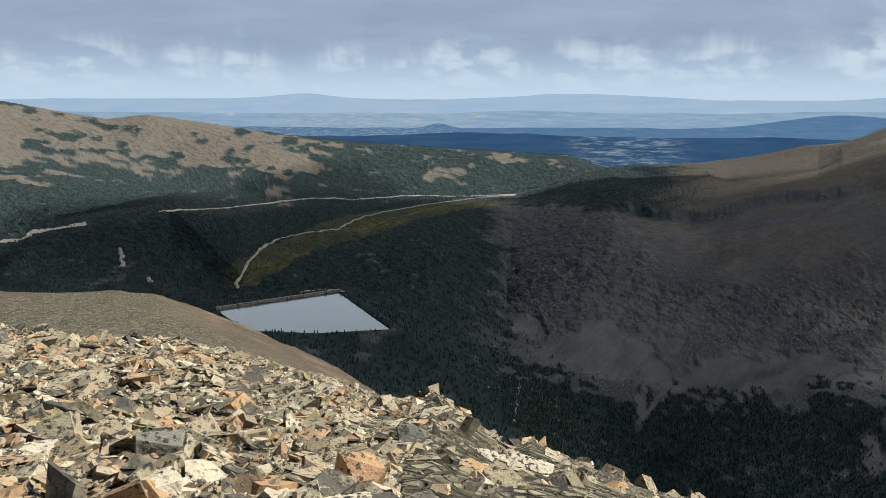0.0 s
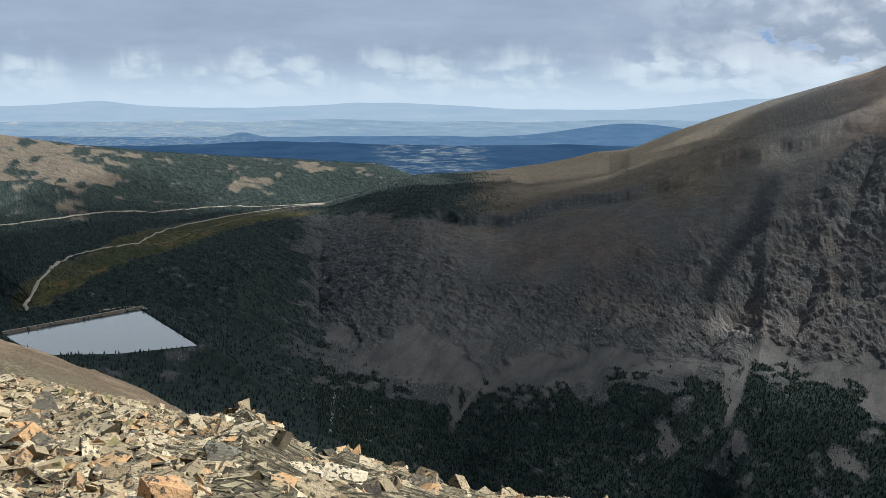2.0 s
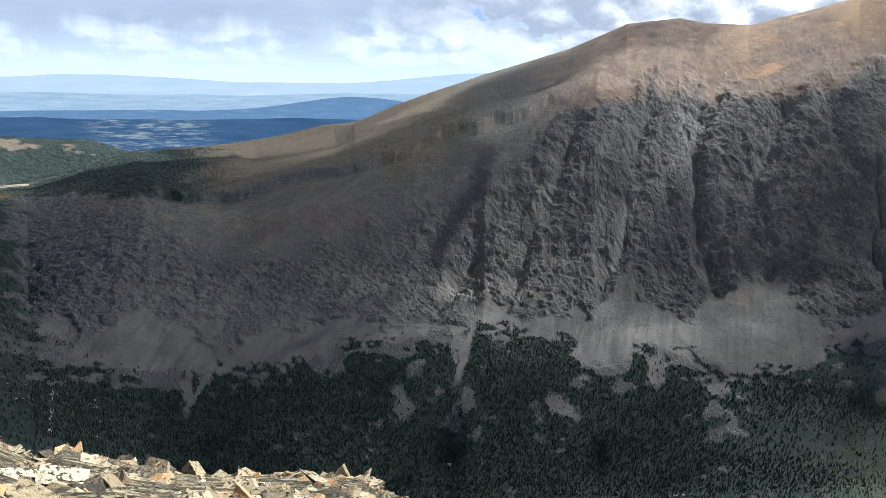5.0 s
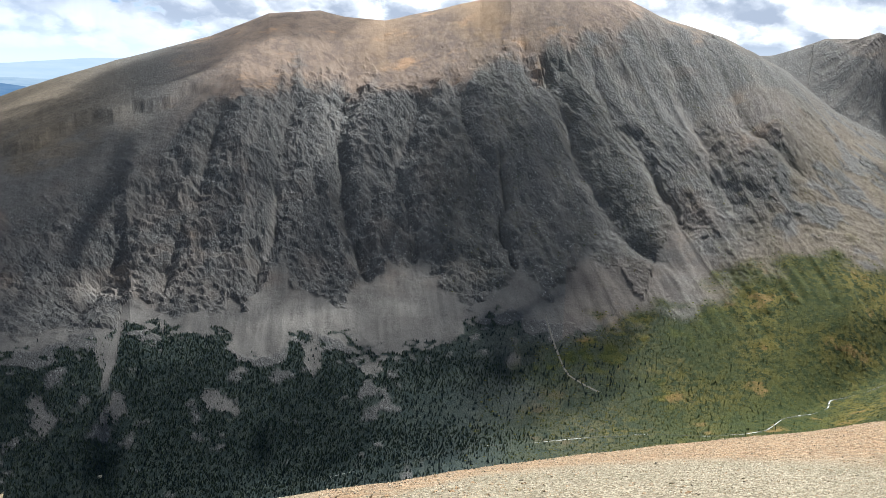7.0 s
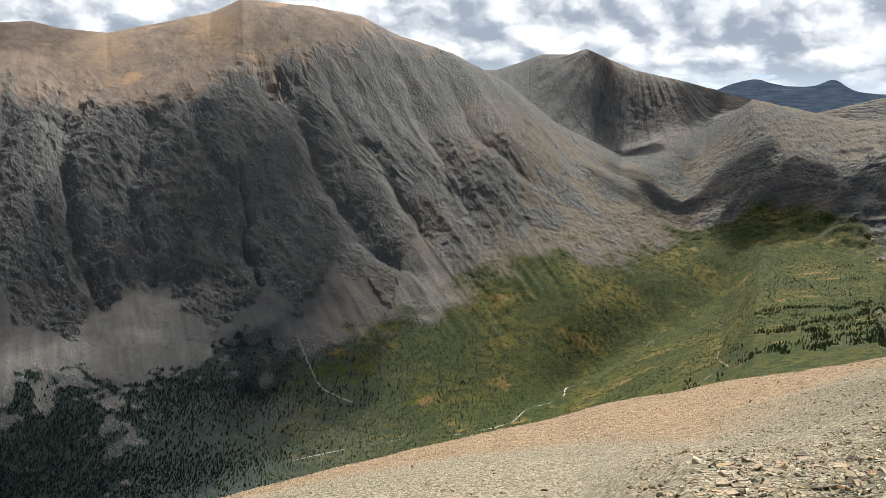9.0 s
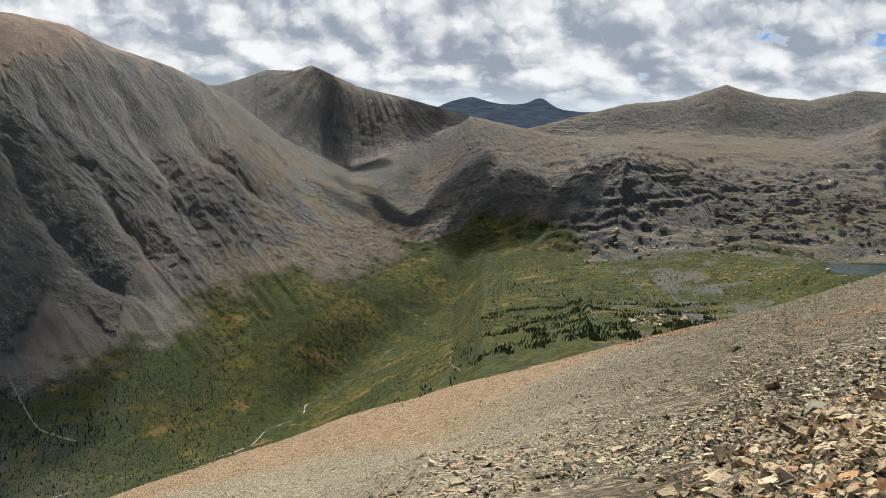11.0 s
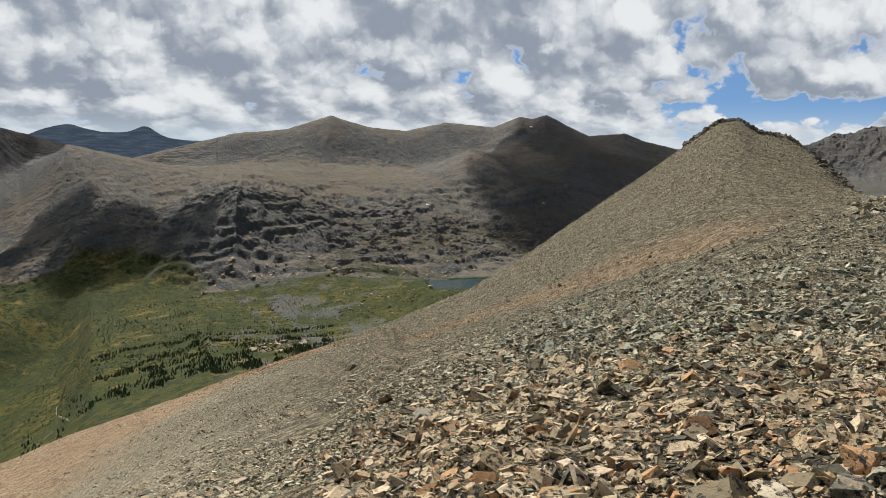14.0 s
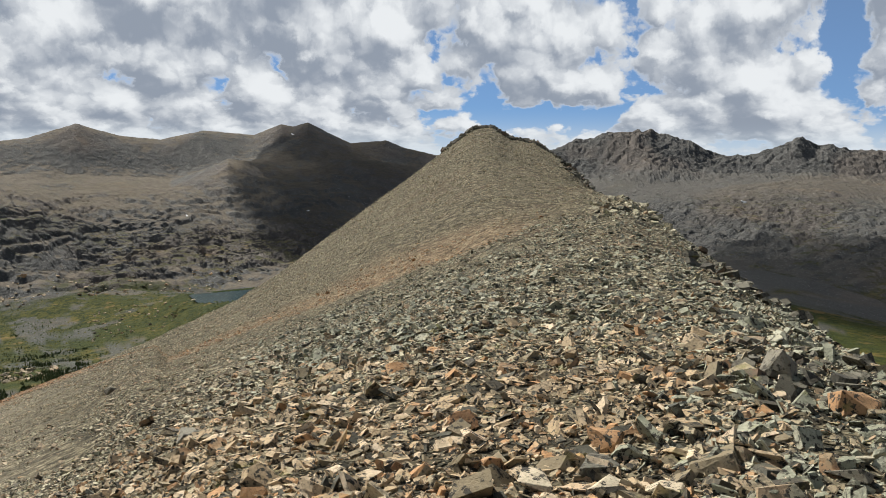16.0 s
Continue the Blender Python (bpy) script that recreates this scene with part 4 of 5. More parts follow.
    grass = np.maximum(grass, (0.12 + 0.55 * smooth(b, 90, 95) * (1 - smooth(k, 9.6, 10.2))) * flat * smooth(n2 + n1, -0.15, 0.2))
    # the flat meadow that winds down from the reservoir
    middle = np.interp(r, [2050, 2150, 2300, 2600, 2950, 3300], [-13.0, -12.6, -11.3, -7.0, -3.5, 2.5])
    half = np.interp(r, [2050, 2200, 2500, 2900, 3300], [0.7, 1.7, 2.3, 2.6, 2.0])
    grove = smooth(fbm(x / 38, y / 38, 3, 251) + 0.5 * n1, -0.02, 0.4) * smooth(b, 83, 88) * (1 - smooth(b, 100, 105)) * smooth(k, 6.2, 6.4) * (1 - smooth(k + 0.5 * n1, 7.0, 7.6))
    forest = np.maximum(forest, 0.6 * grove)
    meadow = smooth(half - np.abs(b - middle) + 0.5 * n2, -0.15, 0.15) * smooth(r, 2040, 2090) * (1 - smooth(r, 3250, 3400)) * (b < 6)
    grass, forest = np.maximum(grass, 0.8 * meadow), forest * (1 - meadow)
    # scree: narrow runs in the gullies, fanning out into cones below the crags
    _, one, two, pick_one, pick_two = gully(b, k)
    fan = fans(b, k, x, y)
    face = crags(b, e, x, y)
    run = smooth(0.06 + 0.12 * n3 - (two + 0.5 * (pick_two < 0.7) + 0.25 * smooth(n2 + 0.7 * n1, -0.2, 0.1)), -0.04, 0.04) * smooth(k, 8.7, 9.0) * (1 - smooth(k, 10.7, 11)) * 0.6 * face
    smooth_side = 0.75 * (1 - face) * smooth(e - level(CRAG_TOP, b) + 0.6 * n2, -0.5, 0.8) * (1 - smooth(k, 9.9, 10.2)) * (1 - smooth(b, 36, 42)) * smooth(b, 9, 14) * (k > 8.5)
    loose = 0.5 * smooth(n2 * 0.4 + 0.3 * n3 + 0.9 * fbm(u / 0.45, e / 3.5, 5, 231) - np.interp(b, [10, 30, 42, 60, 78], [-0.10, -0.05, 0.12, 0.05, -0.1]), -0.05, 0.16) * face
    scree = np.maximum(np.maximum(np.maximum(0.92 * fan, run), loose), 0.88 * smooth_side) * smooth(b, 4, 9) * (1 - 0.45 * smooth(b, 62, 72)) * (1 - smooth(b, 80, 88)) * smooth(k, 7.5, 7.8)
    scree = np.maximum(scree, 0.45 * smooth(n2 + 0.5 * n3, -0.1, 0.3) * smooth(b, 84, 90) * smooth(k, 8.4, 8.8) * smooth(steep, 0.22, 0.45))
    scree = np.maximum(scree, smooth(0.62 - peak_ribs(x, y)[0] + 0.4 * n3, -0.1, 0.15) * 0.85 * smooth(k, 11.3, 11.8) * smooth(b, 72, 75) * (1 - smooth(b, 88, 93)) * smooth(n2 + 0.6 * n3, -0.6, -0.2))
    scree = np.maximum(np.maximum(np.maximum(scree, scars(b, e)), bare_patches(b, e) * slope), meadow)
    rust = smooth(e - level(CRAG_TOP, b) + 0.9 * n2 - 1.8 * fbm(b / 1.1 - e * 0.03 + 0.4 * n3, e / 5.0 + 0.3 * n2, 4, 233), -1.2, 0.5) * (k < 12.2) * smooth(b, 33, 40) * (1 - smooth(b, 66, 74))
    rust = np.maximum(rust, 0.6 * (1 - 0.55 * face) * smooth(n1 + 0.6 * n2, -0.35, 0.2) * smooth(b, 8, 14) * (1 - smooth(b, 48, 56)) * smooth(k, 8.7, 9.2) * (1 - smooth(k + 0.4 * n2, 9.5, 9.9)))
    rust = np.maximum(rust, 0.3 * smooth(n1, 0, 0.3) * (b > 60) * far)
    tundra = smooth(k + 0.3 * n2, 9.75, 10.1) * (k < 12) * smooth(b, 6, 12) * (1 - smooth(b, 27, 36))
    crag = smooth(fbm(u / 0.55, k * 1.6, 4, 133) + 0.5 * n3 + 0.3 * n2, -0.05, 0.12) * smooth(b, 48, 55) * (1 - smooth(b, 81, 86)) * smooth(k, 8.5, 8.9) * (1 - smooth(k + 0.3 * n2, 10.4, 10.9)) * (1 - run) * (1 - fan)
    grass = np.maximum(grass, 0.10 * crag)
    cliff = smooth(k + 0.10 * fbm(b / 1.5, b * 0, 4, 87), 9.93, 9.97) * (1 - smooth(k + 0.10 * fbm(b / 1.5, b * 0, 4, 87), 10.05, 10.09)) * smooth(b, 8, 12) * (1 - smooth(b, 22, 27))
    rust, tundra = rust * (1 - 0.75 * run), tundra * (1 - 0.8 * np.maximum(run, fan))
    scree, rust, tundra = scree * (1 - cliff), rust * (1 - cliff), tundra * (1 - cliff)
    brow = smooth(k + 0.3 * fbm(x / 40, y / 40, 3, 151) + 0.5 * (smooth(b, -22, -12) - 1), 4.2, 4.8) * (k < 6) * (b < 30)
    tundra = np.maximum(tundra, 0.85 * open_hill * far)
    scree = np.maximum(scree, open_hill * far)
    tundra = np.maximum(tundra, 0.8 * smooth(b - 0.4 * (e + 5), 70, 75) * (1 - smooth(b, 84, 88)) * smooth(k, 7.8, 8.3) * (1 - smooth(k + 0.5 * n2, 10.4, 11.2)) * smooth(n2 + n1 + 0.45, 0, 0.3))
    tundra = np.maximum(tundra, (1 - smooth(steep + 0.3 * n2 + 0.15 * n3, 0.3, 0.55)) * (b > 84) * (k > 8.0) * 0.75 * (1 - 0.7 * smooth(b, 126, 132)))
    tan = 1 - far
    pale = smooth(b, 38, 44) * (1 - smooth(b + 6 * fbm(x / 9, y / 9, 3, 161), 86, 106)) * (k < 5.2)
    strip = smooth(k + 0.12 * fbm(x / 12, y / 12, 3, 141), np.interp(b, [40, 85, 95, 108], [2.9, 3.0, 3.4, 3.86]), np.interp(b, [40, 85, 95, 108], [3.15, 3.25, 3.65, 3.95])) * (1 - smooth(k, np.interp(b, [95, 108], [4.1, 4.0]), np.interp(b, [95, 108], [4.4, 4.1]))) * smooth(b, 40, 46) * (1 - 0.5 * smooth(b, 100, 110)) * (1 - smooth(b, 126, 134))
    flush = np.exp(-((u - 53.0) / (1.6 + 0.8 * n2)) ** 2) + 0.6 * np.exp(-((u - 47.5) / 1.5) ** 2)
    strip = np.maximum(strip, 0.8 * np.clip(flush, 0, 1) * smooth(k + 0.25 * cone + 0.2 * n3, 10.15, 10.45) * (1 - smooth(k, 10.95, 11.3)))
    return grass, forest, scree, rust, np.clip(tan, 0, 1), tundra, strip, brow, pale


def build_ground():
    rows = [3, 6, 18, 24, 32, 8, 16, 44, 58, 104, 50, 8, 56, 4]
    b = np.concatenate([np.arange(-33, 157, 0.12), np.arange(160, 325, 3.0)])
    rs, _ = lines_at(b)
    rr = [rs[i] + (rs[i + 1] - rs[i]) * (j / c) for i, c in enumerate(rows) for j in range(c)] + [rs[-1]]
    r = np.array(rr)
    bb = np.broadcast_to(b, r.shape)
    z, k = land(bb.ravel(), r.ravel())
    x, y = plan(bb.ravel(), r.ravel())
    nr, nb = r.shape
    i, j = np.meshgrid(np.arange(nr - 1), np.arange(nb), indexing="ij")
    j2 = (j + 1) % nb
    faces = np.stack([i * nb + j, i * nb + j2, (i + 1) * nb + j2, (i + 1) * nb + j], -1).reshape(-1, 4)[:, ::-1]
    me = fast_mesh("ground", np.stack([x, y, z], -1), faces, GROUND, False)
    me.polygons.foreach_set("use_smooth", np.broadcast_to((k.reshape(r.shape)[:-1] < 8.4), (nr - 1, nb)).ravel().copy())
    zz = z.reshape(r.shape)
    with np.errstate(divide="ignore", invalid="ignore"):
        out = np.gradient(zz, axis=0) / np.maximum(np.gradient(r, axis=0), 0.01)
        side = np.gradient(zz, axis=1) / np.maximum(r * np.radians(0.12), 0.01)
    steep = np.hypot(out, side).ravel()
    g, f, s, ru, ta, tu, st, br, pl = zones(bb.ravel(), r.ravel(), k, z, steep)
    f = f * (1 - 0.8 * smooth(bb.ravel(), 60, 70))
    one = np.ones_like(g)
    flow = np.stack([fall(bb.ravel(), k) * 48.0, r.ravel() * 0.36, z * 0.36], -1)
    flow = np.where((bb.ravel() + 5 * fbm(x / 120, y / 120, 4, 171) > 77)[:, None], np.stack([x, y, z], -1) * 0.7, flow)
    head = smooth(k, 11.3, 11.8) * smooth(bb.ravel(), 72, 75) * (1 - smooth(bb.ravel(), 94, 97)) > 0.5
    flow = np.where(head[:, None], np.stack([peak_ribs(x, y)[1] * 11.0, r.ravel() * 0.15, z * 0.15], -1), flow)
    me.attributes.new("flow", "FLOAT_VECTOR", "POINT").data.foreach_set("vector", flow.astype(np.float32).ravel())
    for name, parts in (("zone", (g, f, s, one)), ("tint", (ru, ta, tu, one))):
        me.color_attributes.new(name, "FLOAT_COLOR", "POINT").data.foreach_set("color", np.stack(parts, -1).astype(np.float32).ravel())
    me.attributes.new("strip", "FLOAT", "POINT").data.foreach_set("value", st.astype(np.float32))
    me.attributes.new("brow", "FLOAT", "POINT").data.foreach_set("value", br.astype(np.float32))
    me.attributes.new("pale", "FLOAT", "POINT").data.foreach_set("value", pl.astype(np.float32))
    return tagged(new("ground", me), "stony ridge, forested valley and bare grey-brown mountains", "ground", kind="structure")


ground = build_ground()


# ---- water ----
def build_water(name, outline, surface, fluid, label):
    bm = bmesh.new()
    pts = [plan(*q) for q in outline]
    ring = []
    for (x0, y0), (x1, y1) in zip(pts, pts[1:] + pts[:1]):
        for i in range(8):
            ring.append(bm.verts.new((x0 + (x1 - x0) * i / 8, y0 + (y1 - y0) * i / 8, surface)))
    face = bm.faces.new(ring)
    bmesh.ops.triangulate(bm, faces=[face])
    for f in bm.faces:
        if f.normal.z < 0:
            f.normal_flip()
    me = bpy.data.meshes.new(name)
    bm.to_mesh(me)
    bm.free()
    me.materials.append(fluid)
    return tagged(new(name, me), label, "lake", kind="structure")


build_water("water", LAKE, LAKE_Z, WATER, "still reservoir reflecting a pale sky")
build_water("water", TARN, TARN_Z, DARK_WATER, "small dark mountain tarn below a cliff")


# ---- the distance: plain, buttes and ranges behind the mountains, haze painted in ----
def distant_row(name, r, first, last, foot, top, rough, seed, mat, label, bumps=()):
    b = np.arange(first, last, 0.1)
    crest = top + rough * fbm(b / 6, b * 0 + seed, 6, seed)
    for at, wide, high in bumps:
        crest = crest + high * np.exp(-((b - at) / wide) ** 2)
    verts, n = [], len(b)
    for q, level in ((r - 90, foot), (r - 40, (foot + crest) / 2), (r, crest), (r + 30, foot)):
        x, y = plan(b, q)
        verts.append(np.stack([x, y, np.broadcast_to(q * np.tan(np.radians(level)), x.shape)], -1))
    i, j = np.meshgrid(np.arange(3), np.arange(n - 1), indexing="ij")
    faces = np.stack([i * n + j, (i + 1) * n + j, (i + 1) * n + j + 1, i * n + j + 1], -1).reshape(-1, 4)
    me = fast_mesh(name, np.concatenate(verts), faces, mat, True)
    return tagged(new(name, me), label, "distant hills", kind="structure")


# paler and bluer row by row: the air's haze is in these colours
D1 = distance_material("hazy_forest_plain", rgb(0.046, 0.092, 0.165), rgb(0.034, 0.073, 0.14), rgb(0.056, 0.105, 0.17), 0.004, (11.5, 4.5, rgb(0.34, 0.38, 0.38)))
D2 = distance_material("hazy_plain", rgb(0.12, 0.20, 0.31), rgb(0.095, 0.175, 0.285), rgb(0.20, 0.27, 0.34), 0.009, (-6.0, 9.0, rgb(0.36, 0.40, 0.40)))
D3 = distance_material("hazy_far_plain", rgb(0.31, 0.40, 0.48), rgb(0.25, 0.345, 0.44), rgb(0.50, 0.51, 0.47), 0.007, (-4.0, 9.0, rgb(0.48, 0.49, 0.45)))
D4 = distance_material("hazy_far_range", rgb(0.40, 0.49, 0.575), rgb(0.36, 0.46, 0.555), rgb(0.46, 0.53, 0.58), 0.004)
D5 = distance_material("hazy_blue_range", rgb(0.075, 0.095, 0.125), rgb(0.045, 0.062, 0.09), rgb(0.14, 0.15, 0.165), 0.012)
distant_row("backdrop", 4560, -45, 40, -6.0, -2.25, 0.18, 3, D1, "dark forested plain, blue haze put into its colour", ((1.5, 2.0, 0.12),))
distant_row("backdrop", 4680, -45, 40, -3.0, -1.75, 0.12, 5, D2, "plain with a low butte, haze put into its colour", ((-0.3, 0.9, 0.28), (-12, 5, 0.1), (24, 5, 0.9)))
distant_row("backdrop", 4780, -45, 40, -2.2, -0.75, 0.18, 7, D3, "plain under rain, pale with painted haze")
distant_row("backdrop", 4880, -45, 60, -1.5, 0.05, 0.2, 9, D4, "flat-topped ranges on the horizon, blue haze in their colour", ((-8.5, 2.5, 0.35), (8, 4, 0.25), (33, 5, 0.6)))
distant_row("backdrop", 4720, 82, 98, -1.0, 0.9, 0.45, 12, D5, "dark range behind the cirque, blue haze in its colour", ((91.3, 0.7, 0.45), (91.0, 2.4, 0.55), (86.8, 1.9, 0.85)))


# ---- clouds: broken heaps high overhead, whose shade lies on the land ----
def cloud(spots, seed, vapour):
    """One cloud of several heaps; each spot is the place it shades: bearing, distance, height, half width."""
    random.seed(seed)
    bm = bmesh.new()
    rim = []
    for b, r, z, size in spots:
        x, y = plan(b, r)
        size = size * 1.12
        up = (1500 - z) / TO_SUN.z
        at = Vector((x, y, z)) + TO_SUN * up
        made = bmesh.ops.create_icosphere(bm, subdivisions=4, radius=1.0)["verts"]
        for v in made:
            rim.append(math.hypot(v.co.x, v.co.y))
            w = 1 + 0.34 * noise.fractal(v.co * 1.7 + Vector((seed * 9.1 + b, r * 0.01, 0)), 0.9, 2.1, 5)
            flat = 0.30 if v.co.z > 0 else 0.10
            v.co = Vector((at.x + v.co.x * size * w, at.y + v.co.y * size * w, at.z + v.co.z * size * w * flat))
    me = bpy.data.meshes.new("cloud")
    bm.to_mesh(me)
    bm.free()
    me.attributes.new("rim", "FLOAT", "POINT").data.foreach_set("value", rim)
    me.materials.append(vapour)
    me.polygons.foreach_set("use_smooth", np.ones(len(me.polygons), bool))
    return tagged(new("cloud", me), "large white heap cloud over the valley", "cloud", group="clouds", kind="structure")


cloud([(2, 2350, -420, 1150)], 1, CLOUD_VEIL)
cloud([(21, 3720, -150, 420), (23, 1640, -630, 260), (37, 3500, 90, 270), (44, 3650, 220, 200)], 8, CLOUD_THIN)
cloud([(-7, 3600, -320, 300)], 9, CLOUD_THIN)
cloud([(27, 2750, -250, 420), (29, 1750, -560, 400), (38, 1580, -690, 260), (41, 2300, -380, 200), (37.5, 2650, -220, 230), (46.5, 2350, -340, 150), (50, 1720, -620, 230), (50, 2620, -200, 220), (54, 2250, -430, 300),
       (55.5, 2700, -150, 200), (58, 2430, -320, 215), (61, 2130, -480, 195), (59.5, 1900, -560, 160), (34, 3300, 0, 220)], 6, CLOUD_THIN)
cloud([(90, 3050, -250, 130), (86, 3300, -180, 150), (88, 2900, -300, 140), (92, 2880, -260, 120), (94.3, 2780, -270, 100), (82.5, 3150, -260, 110)], 2, CLOUD_THICK)
cloud([(117, 3750, -20, 300), (121, 3900, 0, 380), (114.5, 3300, -120, 170), (117, 3000, -200, 230), (119.5, 3300, -100, 300), (123, 3500, 0, 350)], 3, CLOUD_THICK)
cloud([(77.5, 4150, 30, 60), (78.6, 4050, -20, 75), (79.8, 3900, -90, 80), (80.8, 3800, -150, 80), (84.0, 4250, 80, 100), (86.2, 4230, 60, 120), (88.5, 4250, 20, 90)], 4, CLOUD_MIDDLE)
cloud([(80.0, 3300, -230, 110), (82.0, 3000, -290, 120), (79.0, 3000, -250, 80)], 7, CLOUD_THIN)
cloud([(147, 2450, -270, 620)], 5, CLOUD_THICK)


# ---- stones on the ridge ----
def slab_shapes(count, seed, corners=(4, 6)):
    """Angular broken slabs with two flat sides, about a metre long."""
    random.seed(seed)
    out = []
    for _ in range(count):
        n = random.randint(*corners)
        thick = random.choice((0.05, 0.07, 0.09, 0.12, 0.16, 0.24)) * random.uniform(0.8, 1.2)
        wide = random.uniform(0.45, 0.9)
        start = random.uniform(0, 6.28)
        angles = [start + (i + random.uniform(-0.4, 0.4)) / n * 2 * math.pi for i in range(n)]
        rim = [(0.5 * random.uniform(0.72, 1.1) * math.cos(a), 0.5 * wide * random.uniform(0.72, 1.1) * math.sin(a)) for a in angles]
        tip, tilt = random.uniform(0.72, 1.0), random.uniform(-0.35, 0.35)
        dx, dy = random.uniform(-0.07, 0.07), random.uniform(-0.07, 0.07)
        verts = [(x, y, -thick / 2 + 0.15 * thick * random.uniform(-1, 1)) for x, y in rim]
        verts += [(x * tip + dx, y * tip + dy, thick * (0.5 + tilt * x * 2) + 0.12 * thick * random.uniform(-1, 1)) for x, y in rim]
        faces = [(0, i + 1, i) for i in range(1, n - 1)] + [(n, n + i, n + i + 1) for i in range(1, n - 1)]
        for i in range(n):
            j = (i + 1) % n
            faces += [(i, j, n + j), (i, n + j, n + i)]
        out.append((np.array(verts), np.array(faces)))
    return out


SHAPES = slab_shapes(24, 11)
CHIPS = slab_shapes(20, 12, (4, 4))


def turn_matrices(rng, count, tilt):
    yaw, p, q = rng.uniform(0, 2 * np.pi, count), rng.normal(0, tilt, count), rng.normal(0, tilt, count)
    out = np.zeros((count, 3, 3))
    cy, sy, cp, sp, cq, sq = np.cos(yaw), np.sin(yaw), np.cos(p), np.sin(p), np.cos(q), np.sin(q)
    out[:, 0, 0], out[:, 0, 1], out[:, 0, 2] = cy * cp, cy * sp * sq - sy * cq, cy * sp * cq + sy * sq
    out[:, 1, 0], out[:, 1, 1], out[:, 1, 2] = sy * cp, sy * sp * sq + cy * cq, sy * sp * cq - cy * sq
    out[:, 2, 0], out[:, 2, 1], out[:, 2, 2] = -sp, cp * sq, cp * cq
    return out


def scatter_stones(name, first, last, near, far, count, least, mean, mat, seed, label, singles=0, tilt=0.45, shapes=SHAPES, most=0.6, fade=0.0, band=None, spread=0.68):
    rng = np.random.default_rng(seed)
    b = rng.uniform(first, last, count)
    r = np.exp(rng.uniform(np.log(near), np.log(far), count))
    size = np.maximum(rng.lognormal(np.log(mean), spread, count), least * r)
    size = np.minimum(size, most)
    keep = rng.uniform(0, 1, count) < smooth(b, first - 0.01, first + fade)
    b, r, size = b[keep], r[keep], size[keep]
    z, k = land(b, r)
    if band is not None:
        keep = np.abs(zones(b, r, k, z)[6] - (1 - band)) > rng.uniform(0.1, 0.75, len(b))
        b, r, size, z, k = b[keep], r[keep], size[keep], z[keep], k[keep]
    count = len(b)
    x, y = plan(b, r)
    at = np.stack([x, y, z + 0.04 * size - 0.05 * smooth(b, -8, 2) * (1 - smooth(b, 40, 44))], -1)
    turn = turn_matrices(rng, count, tilt)
    which = rng.integers(0, len(shapes), count)
    order = np.argsort(-size / r)
    single = set(order[:singles].tolist())
    verts, faces, base = [], [], 0
    for s, (sv, sf) in enumerate(shapes):
        ids = np.array([i for i in np.nonzero(which == s)[0] if i not in single], int)
        if not len(ids):
            continue
        pts = np.einsum("nij,vj->nvi", turn[ids], sv) * size[ids, None, None] + at[ids, None, :]
        verts.append(pts.reshape(-1, 3))
        faces.append((sf[None] + (base + np.arange(len(ids)) * len(sv))[:, None, None]).reshape(-1, 3))
        base += len(ids) * len(sv)
    ob = new(name, fast_mesh(name, np.concatenate(verts), np.concatenate(faces), mat))
    tagged(ob, label, "stones", kind="stuff")
    return [(which[i], Matrix.Translation(at[i]) @ Matrix(turn[i].tolist()).to_4x4() @ Matrix.Scale(size[i], 4)) for i in order[:singles]]


pieces = scatter_stones("loose_stones", -42, 26, 2.3, 13, 15000, 0.009, 0.085, STONE_TAN, 5, "sharp tan and cream slabs heaped on the ridge", 140, most=0.42, tilt=0.34)
pieces += scatter_stones("loose_stones", 24, 42, 2.3, 9, 2500, 0.010, 0.07, STONE_TAN, 8, "sharp tan and cream slabs heaped on the ridge", 10, most=0.2)
pieces += scatter_stones("loose_stones", 96, 146, 2.5, 10.0, 15000, 0.006, 0.054, STONE_RIDGE, 6, "broken orange-tan and grey slabs on the ridge", 110, most=0.30, fade=14)
olive = scatter_stones("loose_stones", 134, 168, 2.5, 10.5, 8500, 0.006, 0.06, STONE_OLIVE, 17, "grey-green broken slabs on the shaded side of the ridge", 40, most=0.34, fade=12, tilt=0.55)
scatter_stones("loose_stones", 108, 148, 9.2, 34, 13000, 0.0035, 0.085, STONE_OLIVE, 18, "grey-green slabs along the crest of the ridge", most=0.30, fade=12, tilt=0.5, spread=0.5)
scatter_stones("stone_chips", -42, 42, 2.3, 13, 20000, 0.005, 0.055, STONE_GRIT, 9, "small tan chips between the slabs", shapes=CHIPS)
scatter_stones("stone_chips", 98, 168, 2.5, 14, 13000, 0.005, 0.045, STONE_GRIT, 16, "grit and splinters between the ridge slabs, toned dark for the gaps' shade", shapes=CHIPS, fade=10)
scatter_stones("stone_chips", 80, 150, 7.5, 190, 84000, 0.0023, 0.05, STONE_GREEN, 7, "grey-green broken stones along the ridge", shapes=CHIPS, most=0.36, fade=28, band=0, spread=0.45)
scatter_stones("stone_chips", 97, 132, 12.0, 150, 30000, 0.0024, 0.06, STONE_ORANGE, 15, "rust-orange stones in a narrow band", shapes=CHIPS, most=0.36, band=1)
scatter_stones("stone_chips", 44, 116, 8.0, 120, 22000, 0.0026, 0.05, STONE_PALE, 10, "pale and rusty gravel on the open slope", shapes=CHIPS, most=0.3, tilt=0.3)

scatter_stones("stone_chips", 124.6, 132.5, 156, 189, 3600, 0.004, 0.75, STONE_SHADE, 19, "dark lichened blocks on the summit of the ridge, self-shade added to their colour", shapes=CHIPS, most=1.5, fade=1.0, spread=0.4)


